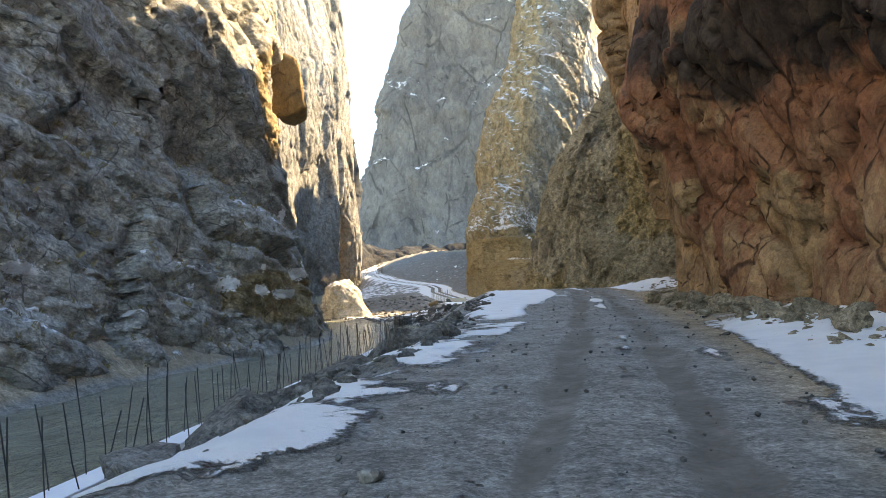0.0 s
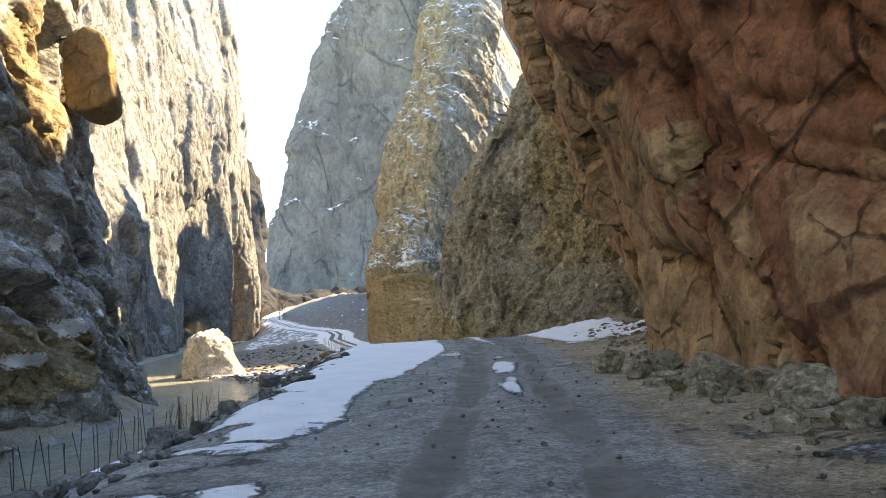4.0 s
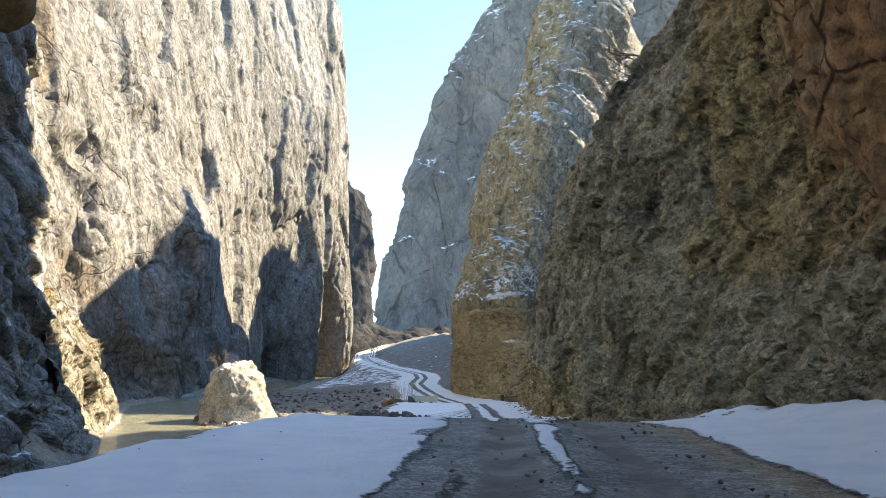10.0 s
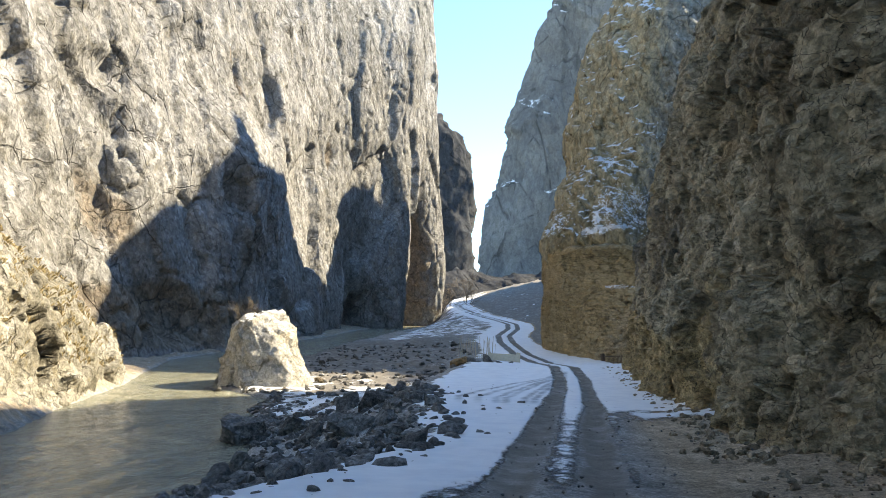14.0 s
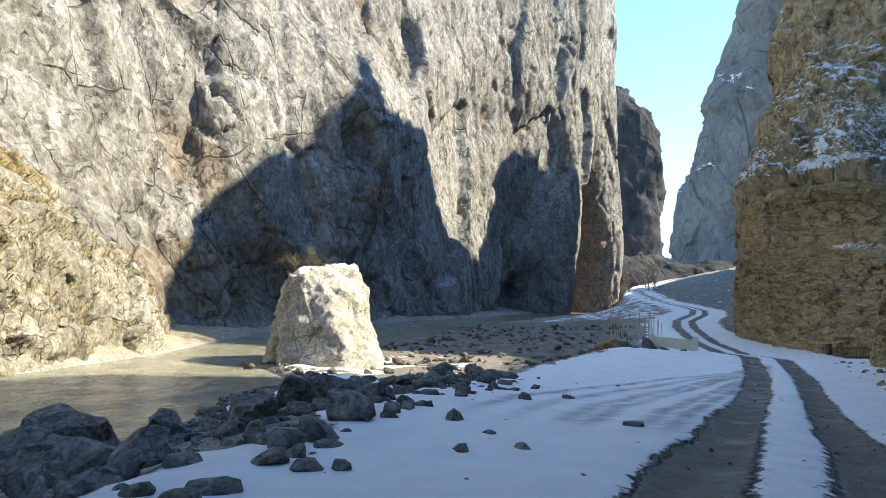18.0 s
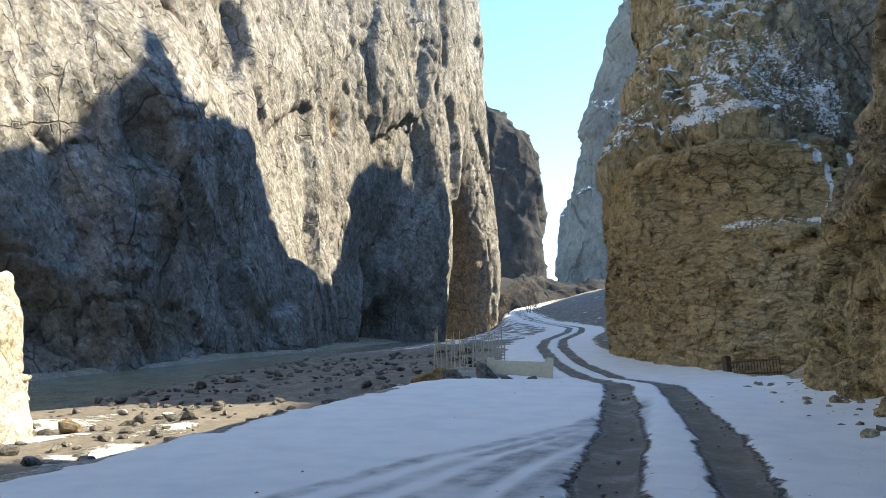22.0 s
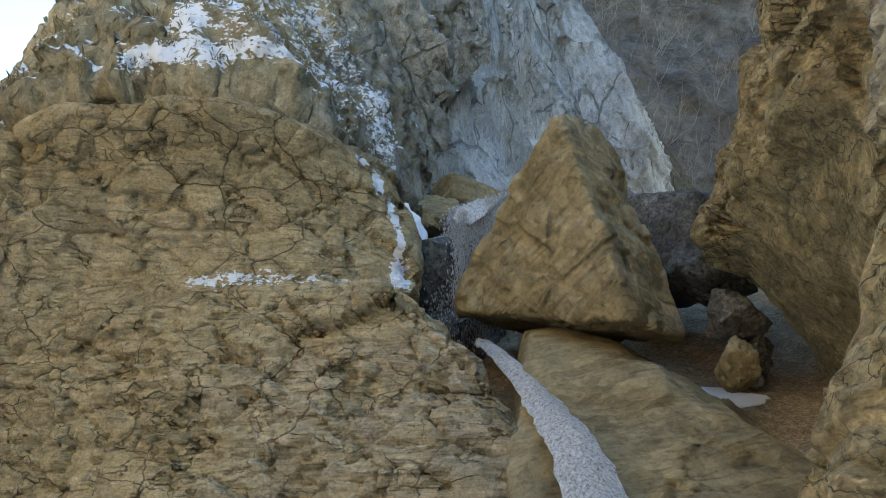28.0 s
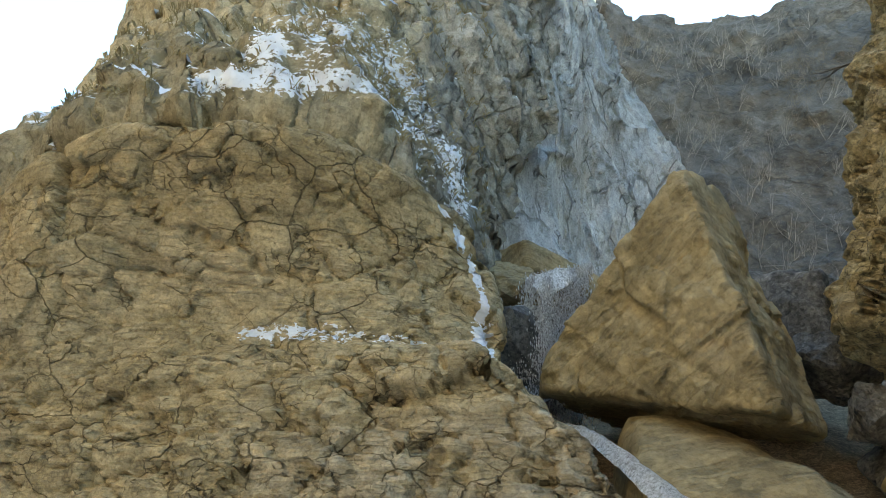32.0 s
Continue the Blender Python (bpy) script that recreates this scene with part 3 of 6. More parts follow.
def ground_shares(x, y):
    """How much snow, mud and warm earth lies at each place."""
    u = x - road_x(y)
    p = np.stack([x, y, 0 * x], 1)
    n = fbm(p * 0.45, 4) + 0.3 * fbm(p * 1.7 + 9, 3)
    wob = 0.35 * fbm(p * 0.25 + 4, 3)
    bl, rr = bank_left(y), river_right(y)
    late = smooth(60, 72, y)
    rut = np.maximum(np.exp(-((u - 0.8 - 0.35 * wob) / 0.42) ** 2), np.exp(-((u + 0.8 - 0.35 * wob) / 0.46) ** 2)) * curve(y, 0, 0.72, 50, 0.8, 64, 0.95) + 0.4 * n
    strip = np.exp(-((u - 0.3 * wob) / 0.42) ** 4) * (1 - late)
    streak = fbm(np.stack([u * 1.6, y * 0.10, 0 * x], 1) + 21, 4)
    rut = rut + 0.55 * streak * (1 - late) * (np.abs(u) < 3.2)
    # a dirty, worn road first, snow all over later
    road = np.exp(-((u - wob) / 2.3) ** 6)
    snow = 0.28 + 0.55 * n
    # band of clean snow on the outer edge
    inner = curve(y, 20, -2.9, 36, -2.5, 44, -1.9, 50, -1.5, 64, -1.5)
    band = smooth(bl - 1.6, bl + 0.2, x + 1.3 * n) * (1 - smooth(inner - 0.45, inner + 0.25, u + 1.4 * wob + 0.5 * n)) * smooth(20, 34, y + 6 * n)
    mud = np.exp(-(((u + 2.6) / 0.9) ** 2 + ((y - 33) / 3.2) ** 2)) + np.exp(-(((u + 3.0) / 0.8) ** 2 + ((y - 23) / 4) ** 2))
    snow = np.maximum(snow, band * (1.0 - 0.9 * mud) + 0.4 * n * (band > 0.3) * (y < 36))
    patchy = smooth(bl - 4.5, bl - 0.5, x) * (1 - smooth(-2.8, -2.0, u)) * (1 - smooth(24, 32, y))
    snow = np.maximum(snow, patchy * (0.6 + 0.85 * n))
    # snow along the foot of the right wall
    foot = smooth(2.0, 3.0, u + wob) * (1 - smooth(6.0, 7.5, u))
    snow = np.maximum(snow, foot * curve(y, 0, 1.0, 18, 0.9, 23, 0.5, 28, 0.25, 40, 0.3, 44, 0.5, 48, 0.9, 54, 0.95, 58, 0.7, 62, 0.4, 70, 0.42, 90, 0.55, 100, 0.9, 125, 0.95) + foot * 0.5 * n)
    snow = snow * (1 - road * (1 - late)) + road * (1 - late) * (curve(y, 0, 0.27, 30, 0.2, 44, 0.3) + 0.5 * n + 0.2 * np.exp(-(u / 0.35) ** 2) * smooth(20, 40, y) - 0.5 * streak + 0.08 * strip)
    full = late * smooth(bl - 0.6 + 2 * wob, bl + 0.5 + 2 * wob, x) * (1 - smooth(5.0, 6.5, u))
    snow = np.maximum(snow, full * (0.86 + 0.35 * n))
    bare = late * (1 - smooth(78, 88, y + 3 * n)) * np.maximum(smooth(1.0, 1.8, u), 0.35 * smooth(-1.0, -0.4, u))
    snow = snow - 0.75 * bare
    # the bars of the river
    bar = smooth(84, 92, y) * (1 - smooth(150, 175, y)) * smooth(rr - 0.5, rr + 0.8, x) * (1 - smooth(bl - 3.5, bl - 1.5, x))
    snow = np.maximum(snow, bar * (curve(y, 108, 0.52, 118, 0.2) + 0.75 * n))
    slope = smooth(150, 165, y) * (1 - smooth(bl + 0.5, bl + 2, x)) * smooth(rr + 2, rr + 5, x)
    snow = np.maximum(snow, slope * (0.5 + 0.9 * n))
    cone = smooth(138, 150, y) * smooth(3, 4.5, u) * (x < 8)
    snow = np.where(cone > 0.3, 0.16 + 0.8 * n, snow)
    rut = np.maximum(rut, 0.9 * cone * (u < 40))
    snow = snow * (1 - np.clip(rut * (1 - cone), 0, 1) * 0.95)
    # a second pair of tracks swings out to the left and back
    pressed = np.zeros(len(x))
    for k in (-1.7, -2.15, -3.0, -3.45, -4.3, -5.2):
        w = curve(y, 82, 0.75, 90, 1.0, 97, 0.92, 102, 0.65, 106, 0.3, 112, 0.05)
        v = np.exp(-((u - k * w + 0.1 * wob) / 0.17) ** 6) * smooth(84, 88, y) * (1 - smooth(109, 113, y)) * (0.5 + 0.5 * smooth(-0.2, 0.1, n))
        pressed = np.maximum(pressed, v * (w > 0.05))
    rut = np.maximum(rut, 0.8 * smooth(96, 108, y) * (1 - smooth(150, 170, y)) * (1 - smooth(bl - 3.5, bl - 1.8, x)) * smooth(rr - 1, rr, x))
    far_side = x < river_left(y)
    snow = np.where(far_side, 0.2 + 0.6 * n, snow)
    s = (x - 2.2) * 0.50 + (y - 119.5) * 0.87
    gully = (x > 2.6) & (s > 0.8) & (y > 117)
    snow = np.where(gully, 0.05 + 0.4 * n + 1.1 * np.exp(-((x - 10.5) / 1.1) ** 4 - ((y - 126.0) / 0.9) ** 4), snow)
    warm = np.clip(np.where(gully, 0.9, 0) + 0.8 * smooth(1.4, 2.6, u) + 0.15 * smooth(150, 165, y) * (u > 3) + 0.6 * (x < river_left(y)), 0, 1)
    return snow, rut, warm, pressed


def axis(*stops):
    """Coordinates along an axis: from, step, to, step, to ..."""
    out, at = [], stops[0]
    for k in range(1, len(stops), 2):
        n = max(1, int(round((stops[k + 1] - at) / stops[k])))
        out += list(np.linspace(at, stops[k + 1], n, endpoint=False))
        at = stops[k + 1]
    return np.array(out + [at])


gx = axis(-2500, 350, -400, 60, -100, 4, -60, 0.7, -24, 0.3, -9, 0.13, 9.5, 0.3, 30, 3, 60, 40, 300, 300, 2500)
gy = axis(-2500, 350, -400, 50, -40, 3, -4, 0.3, 6, 0.16, 126, 0.3, 150, 0.8, 230, 4, 300, 50, 800, 300, 4000)
X, Y = np.meshgrid(gx, gy)
near = (np.abs(X) < 95) & (Y > -60) & (Y < 390)
Z = np.full(X.shape, -3.0)
shares = [np.zeros(X.shape) for _ in range(4)]
Z[near] = ground_height(X[near], Y[near])
for a, v in zip(shares, ground_shares(X[near], Y[near])):
    a[near] = v
Z[near] += 0.05 * smooth(0.35, 0.65, shares[0][near])
Z = np.clip(Z, -6, 60)
ground = new("ground", grid_mesh("ground", np.stack([X, Y, Z], -1), {"snow": shares[0], "rut": shares[1], "warm": shares[2], "pressed": shares[3]}))
ground.data.materials.append(M_GROUND)
tagged(ground, "snowy stony earth road with dark muddy ruts on the canyon floor", "ground", kind="structure")

wy = axis(-60, 1.5, 20, 0.5, 260, 3, 400)
wu = np.linspace(0, 1, 70)
WY, WU = np.meshgrid(wy, wu, indexing="ij")
WX = (river_left(WY) - 1.5) * (1 - WU) + (river_right(WY) + 1.5) * WU
WZ = water_z(WY) + 0.05 * fbm(np.stack([WX, WY * 0.6, 0 * WX], -1).reshape(-1, 3) * 0.9, 3).reshape(WX.shape)
river = new("water", grid_mesh("water", np.stack([WX, WY, WZ], -1), flip=True))
river.data.materials.append(M_WATER)
tagged(river, "shallow silty greenish river with small ripples", "river", kind="structure")


def tri_mesh(name, v, f, smooth_it=True):
    me = bpy.data.meshes.new(name)
    me.vertices.add(len(v))
    me.vertices.foreach_set("co", np.asarray(v, np.float32).reshape(-1))
    me.loops.add(f.size)
    me.loops.foreach_set("vertex_index", f.reshape(-1).astype(np.int32))
    me.polygons.add(len(f))
    me.polygons.foreach_set("loop_start", np.arange(0, f.size, f.shape[1], dtype=np.int32))
    me.polygons.foreach_set("use_smooth", np.full(len(f), smooth_it))
    me.update(calc_edges=True)
    return me


# ---- the cliffs ----
def spread(pts, *spots):
    """A share from 0 to 1 round places; each spot: x, y, z, its reach in y and z, its lean in y per metre of height, and where they differ its reach in x and its strength."""
    out = np.zeros(pts.shape[:2])
    for x, y, z, ry, rz, lean, *more in spots:
        rx, full = (more + [1.0])[:2] if more else (12, 1.0)
        dz = pts[:, :, 2] - z
        d = ((pts[:, :, 0] - x) / rx) ** 4 + ((pts[:, :, 1] - y - lean * dz) / ry) ** 2 + (dz / rz) ** 2
        out = np.maximum(out, full * np.exp(-d ** 2))
    return out


def cliff(name, pts, material, label, side=1, sharp=False, **shares):
    ob = new(name, grid_mesh(name, pts, shares, flip=side < 0))
    if sharp:
        ob.data.polygons.foreach_set("use_smooth", np.zeros(len(ob.data.polygons), bool))
    ob.data.materials.append(material)
    return tagged(ob, label, "cliff", kind="structure")


west = [
    level(-3.5, -16, -25, -17, 0, -17.3, 20, -16.8, 33, -15.2, 42, -14.4, 52, -15.6, 62, -18.6, 71, -22.5, 80, -30, 84, -45, 84),
    level(0, -17, -25, -17.5, 0, -18, 20, -17.6, 33, -16.4, 42, -14.9, 52, -16.4, 62, -19.4, 71, -23, 79.6, -31, 84, -45, 84),
    level(3.5, -19, -25, -19, 0, -19.3, 20, -18.8, 33, -17.6, 42, -15.9, 52, -17.4, 62, -20.8, 71, -24, 79, -32, 83, -45, 83),
    level(8, -21, -25, -21, 0, -20.5, 20, -19.3, 33, -18.3, 42, -17.9, 53, -19, 62, -22, 71, -25, 78.6, -33, 82, -45, 82),
    level(12, -21, -25, -21, 0, -21.3, 20, -20.4, 34, -18.9, 42, -18.6, 53, -20, 62, -23.4, 71, -26, 78.6, -34, 82, -45, 82),
    level(17, -20, -25, -21, 0, -21.5, 20, -20.5, 34, -18.6, 42, -18.1, 51, -19.5, 61, -22.4, 69, -26.4, 77, -34, 81, -45, 81),
    level(22, -20, -25, -22, 0, -22.5, 20, -21.5, 34, -19.4, 42, -19, 51, -19.8, 61, -21.4, 68.5, -25.4, 76.5, -33, 80, -45, 80),
    level(29, -22, -25, -24, 0, -24, 20, -23, 34, -21, 42, -21, 51, -21.5, 60, -21.8, 66, -26, 71, -34, 75, -45, 75),
    level(48, -30, -25, -30, 0, -29, 20, -28, 34, -27, 42, -26, 51, -27, 60, -28, 66, -32, 70, -38, 74, -48, 74),
]
pts = loft(west, 0.2, 0.16, 0.02)
pts = dent(pts, -20.5, 66.5, 22, 4, 2.6, 3.6, 3.0)
pts = dent(pts, -19, 59, 20, 4, 2.2, 2.6, 1.8)
pts = dent(pts, -18.5, 48, 9.5, 4, 5, 2.4, 1.6, 1, -1.0)
pts = roughen(pts, [("fbm", 9, 1.4, (1, 1, 0.8)), ("cell", 6, 1.2, (1, 1.5, 0.8, 0.35)), ("cell", 2.4, 0.4, (1, 2.2, 0.6, 0.3)), ("crack", 3.2, 0.35, (1, 2.0, 0.7, 0.35)), ("cell", 0.9, 0.14, (1, 2.0, 0.6, 0.3)), ("fbm", 0.6, 0.05, (1, 1.3, 0.7))], 1)
cliff("cliff_west", pts, M_WEST, "shadowed grey cliff with ledges of old snow above the river", 1,
      brown=spread(pts, (-20, 66, 21, 3.5, 4, 0), (-18, 57, 17, 5, 5, 0), (-17, 50, 1.5, 9, 2.0, 0)),
      snow=0.92 * spread(pts, (-19, 27.2, 2.9, 1.6, 0.3, 0), (-18.9, 31.2, 2.9, 0.5, 0.15, 0), (-17.8, 39, 2.2, 0.5, 0.2, 0), (-17.4, 42.4, 2.3, 1.4, 0.5, 0), (-16.2, 46.2, 1.9, 0.9, 0.4, 0), (-15.7, 49.3, 1.65, 1.6, 0.4, 0),
                  (-16.5, 55, 3.1, 0.9, 0.6, 0), (-16.2, 46.6, 3.4, 0.4, 0.2, 0), (-18.2, 57, 7.9, 0.9, 0.5, 0), (-24.7, 78.4, 7.3, 0.6, 1.2, 0), (-20.6, 70.8, 4.6, 0.5, 0.25, 0), (-16, 62.4, 4.2, 0.8, 0.3, 0)))



low = [
    level(-3.5, -22, 78, -24, 82, -29, 91.5, -32.4, 98.5, -36, 105, -42, 112, -50, 120),
    level(0, -22.4, 78, -24.6, 82, -29.4, 92, -32.6, 99, -37, 106, -43.5, 112, -51, 120),
    level(3, -23.2, 78, -25.6, 82, -30, 92.5, -34, 99, -40.4, 106, -46, 111, -53, 119),
    level(6.5, -24.6, 78, -27.4, 82, -32.6, 91.5, -37.6, 97, -43.5, 103, -48, 108, -55, 116),
    level(11, -27, 77, -31, 81, -37, 88.5, -42.4, 94, -47.5, 100, -51, 105, -57, 113),
    level(16, -30, 76, -36, 80, -42.4, 86, -47.5, 91, -52, 97, -55, 103, -60, 111),
]
pts = roughen(loft(low, 0.16, 0.14, 0.02), [("fbm", 6, 1.1, (1, 1, 0.8)), ("cell", 2.8, 1.0, (1, 1, 1.5)), ("cell", 0.9, 0.22, (1, 1, 1.2)), ("fbm", 0.6, 0.14, (1, 1, 1))], 1)
cliff("cliff_low", pts, M_LOW, "low pale knobbly rock shoulder with a dry grassy slope above the river", 1,
      brown=smooth(6.0, 8.5, pts[:, :, 2] - 0.05 * (pts[:, :, 1] - 82)))

pale = [
    level(-4, -40, 80, -43, 96, -44, 108, -44.5, 118, -45, 130, -46, 142, -49, 156, -51, 172, -57, 190, -60, 206, -60, 213, -53.5, 222, -60, 237, -51.5, 249, -60, 260, -90, 270),
    level(4, -42, 80, -45, 96, -46, 108, -47, 118, -47.6, 130, -47, 142, -49.6, 156, -51.5, 172, -57.5, 190, -60, 206, -59.5, 213, -53, 222, -60, 237, -51.3, 249, -60, 260, -90, 270),
    level(14, -43, 80, -46, 96, -48, 108, -49.5, 119, -49.5, 130, -46.5, 143, -50, 154, -53.5, 172, -58, 190, -60, 206, -57.5, 213, -52.4, 222, -59.5, 237, -51, 249, -60, 260, -90, 270),
    level(24, -44, 80, -46.5, 96, -48.5, 109, -50.2, 119, -49.6, 130, -46.6, 143, -50, 154, -55, 172, -58.4, 190, -59, 206, -56.5, 213, -52, 222, -58.5, 237, -51.2, 249, -60, 260, -90, 270),
    level(34, -45, 80, -47.6, 96, -49.4, 109, -50.6, 119, -51.5, 132, -51.5, 144, -53, 155, -56.5, 172, -58.6, 190, -57.5, 206, -55.5, 213, -51.6, 222, -56.5, 236, -52, 249, -61, 260, -90, 270),
    level(46, -47, 80, -50, 96, -52, 109, -53, 119, -53.6, 132, -54, 144, -55, 156, -57, 172, -58.4, 190, -55.4, 206, -53, 213, -51.6, 222, -53.4, 235, -53, 249, -62, 260, -90, 270),
    level(70, -52, 80, -54, 96, -55, 109, -56, 119, -56.6, 132, -57, 144, -57.4, 156, -58, 172, -58.5, 190, -54.5, 206, -52.5, 213, -51.5, 222, -52.5, 236, -54, 249, -67, 260, -95, 270),
    level(112, -62, 80, -62, 96, -62, 109, -62, 119, -62, 132, -62, 144, -62, 156, -62, 172, -63, 190, -60, 206, -57, 213, -55, 222, -56, 236, -59, 249, -77, 260, -105, 270),
]
pts = loft(pale, 0.36, 0.3, 0.012)
for hollow in ((-58, 238, 16, 9, 6.0, 24, 4.0, -0.1), (-59, 211, 1, 9, 4.5, 9, 4.0, 0.2), (-51, 146, 38, 5, 2.6, 3.0, 2.2, -0.3), (-51, 120, 29, 5, 2.6, 1.3, 1.8, 0), (-58, 192, 46.5, 5, 3.0, 0.9, 1.2, 0), (-47, 141, 14, 5, 2.2, 9, 1.8, -0.25),
               (-49, 110, 38, 6, 2.6, 10, 2.6, 0.1), (-58, 190, 36, 5, 2.0, 3, 2.2, 0),
               (-59, 205, 8, 6, 2.4, 14, 2.4, 0), (-56, 212, 52, 6, 1.6, 8, 2.0, 0), (-52, 160, 40, 6, 1.6, 12, 1.6, 0.1)):
    pts = dent(pts, *hollow[:7], 1, hollow[7])
pts = soften(pts, 12)
for zs, ys, depth, wide in (((2, 5.6, 7.5, 13.3, 16.5, 20, 27), (126, 122.6, 119.4, 116.5, 114, 112, 110), 2.6, 12), ((2, 3.2, 13.4, 18, 20), (160, 158.4, 147.3, 139, 137.5), 1.8, 9), ((6, 20, 30, 42, 48, 56), (200, 208, 211, 213, 214.6, 216), 1.2, 5)):
    across = pts[:, :, 1] - np.interp(pts[:, :, 2], zs, ys)
    cut = smooth(-0.4, 0.6, across) * (1 - smooth(0.3 * wide, wide, across)) * smooth(zs[0] - 2, zs[0] + 2, pts[:, :, 2]) * (1 - smooth(zs[-1] - 3, zs[-1] + 4, pts[:, :, 2]))
    pts = pts - normals(pts) * (depth * cut)[:, :, None]
pts = soften(roughen(pts, [("fbm", 14, 1.2, (1, 1, 1.5)), ("cell", 14, 2.0, (1, 1, 1.9, 0.6))], 1), 3)
pts = roughen(pts, [("cell", 4.5, 0.4, (1, 1, 1.8, 0.4)), ("crack", 9, 0.7, (1, 1, 2.2, 0.5)), ("cell", 1.6, 0.2, (1, 1, 1.9, 0.2)), ("fbm", 1.0, 0.08, (1, 1, 1.5))], 1)
cliff("cliff_pale", pts, M_PALE, "towering sunlit pale limestone wall with brown hollows and vertical cracks", 1,
      brown=spread(pts, (-58, 238, 18, 9, 26, -0.1), (-51, 146, 38, 3.0, 4, -0.3), (-46, 128, 3, 22, 4, 0), (-50, 121, 14, 4.5, 6, -0.6, 12, 0.62), (-48, 112, 40, 2, 8, 0.1), (-56, 190, 36, 2, 3, 0)))

red = [
    level(-0.6, 9.6, -16, 9, 0, 8.6, 12, 8.3, 22, 8, 30, 8.1, 36, 9.4, 42, 11.6, 47, 14.5, 51, 18, 55, 26, 57),
    level(1.5, 9.6, -16, 9.1, 0, 8.9, 12, 8.6, 22, 8.3, 30, 8.3, 36, 9.6, 42, 11.5, 47, 14, 51, 17, 55, 26, 57),
    level(4, 9.4, -16, 8.8, 0, 8.7, 12, 8.3, 22, 8, 30, 8, 36, 9.3, 43, 10.9, 48, 12.6, 52, 14.8, 60.5, 26, 63),
    level(7, 8.8, -16, 8.5, 0, 8.3, 12, 7.8, 22, 7.5, 29, 7.3, 36, 8.9, 43, 10.8, 48.6, 12.1, 53, 13.1, 60.5, 26, 63),
    level(10, 8, -16, 7.8, 0, 7.4, 12, 6.9, 22, 6.2, 29, 6.1, 34.5, 8.2, 43, 9.9, 49, 10.7, 53, 12, 60.5, 26, 63),
    level(15, 8.4, -16, 8, 0, 7.8, 12, 7.2, 22, 6.8, 29, 6.8, 35, 8.2, 43, 9.1, 49, 9.8, 53, 10.8, 60.5, 26, 63),
    level(24, 10, -16, 10, 0, 10, 12, 9.4, 22, 9, 29, 8.8, 35, 9.2, 43, 9.1, 49, 9.2, 53, 9.5, 60.5, 26, 63),
    level(40, 15, -16, 15, 0, 15, 12, 15, 22, 15, 29, 15.5, 35, 15.5, 43, 15, 49, 15, 53, 15.6, 60.5, 28, 63),
    level(64, 22, -16, 22, 0, 22, 12, 22, 22, 22, 29, 22.5, 35, 23, 43, 23.5, 49, 24, 53, 25, 60, 33, 63),
]
pts = loft(red, 0.11, 0.1, 0.07)
pts = roughen(pts, [("fbm", 7, 0.6, (1, 1, 1)), ("cell", 4.5, 1.3, (1, 1, 1.5, -0.6)), ("cell", 1.8, 0.26, (1, 1.1, 1.3, -0.6)), ("crack", 4.2, 0.3, (1, 1, 1.6, -0.7)), ("cell", 0.6, 0.06, (1, 1, 1)), ("fbm", 0.35, 0.03, (1, 1, 1))], -1)
blot = fbm(pts.reshape(-1, 3) * np.array((0.1, 0.22, 0.16)) + 3.0, 4).reshape(pts.shape[:2])
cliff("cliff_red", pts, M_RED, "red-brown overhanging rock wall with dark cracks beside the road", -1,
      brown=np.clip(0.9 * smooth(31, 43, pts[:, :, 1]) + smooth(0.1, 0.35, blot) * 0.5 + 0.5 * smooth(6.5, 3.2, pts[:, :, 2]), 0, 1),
      # near-black patches about the overhang and along two narrow leaning lines
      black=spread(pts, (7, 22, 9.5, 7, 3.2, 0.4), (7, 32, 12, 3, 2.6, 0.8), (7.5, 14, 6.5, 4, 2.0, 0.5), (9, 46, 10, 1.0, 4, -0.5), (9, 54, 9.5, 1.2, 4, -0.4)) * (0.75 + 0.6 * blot))

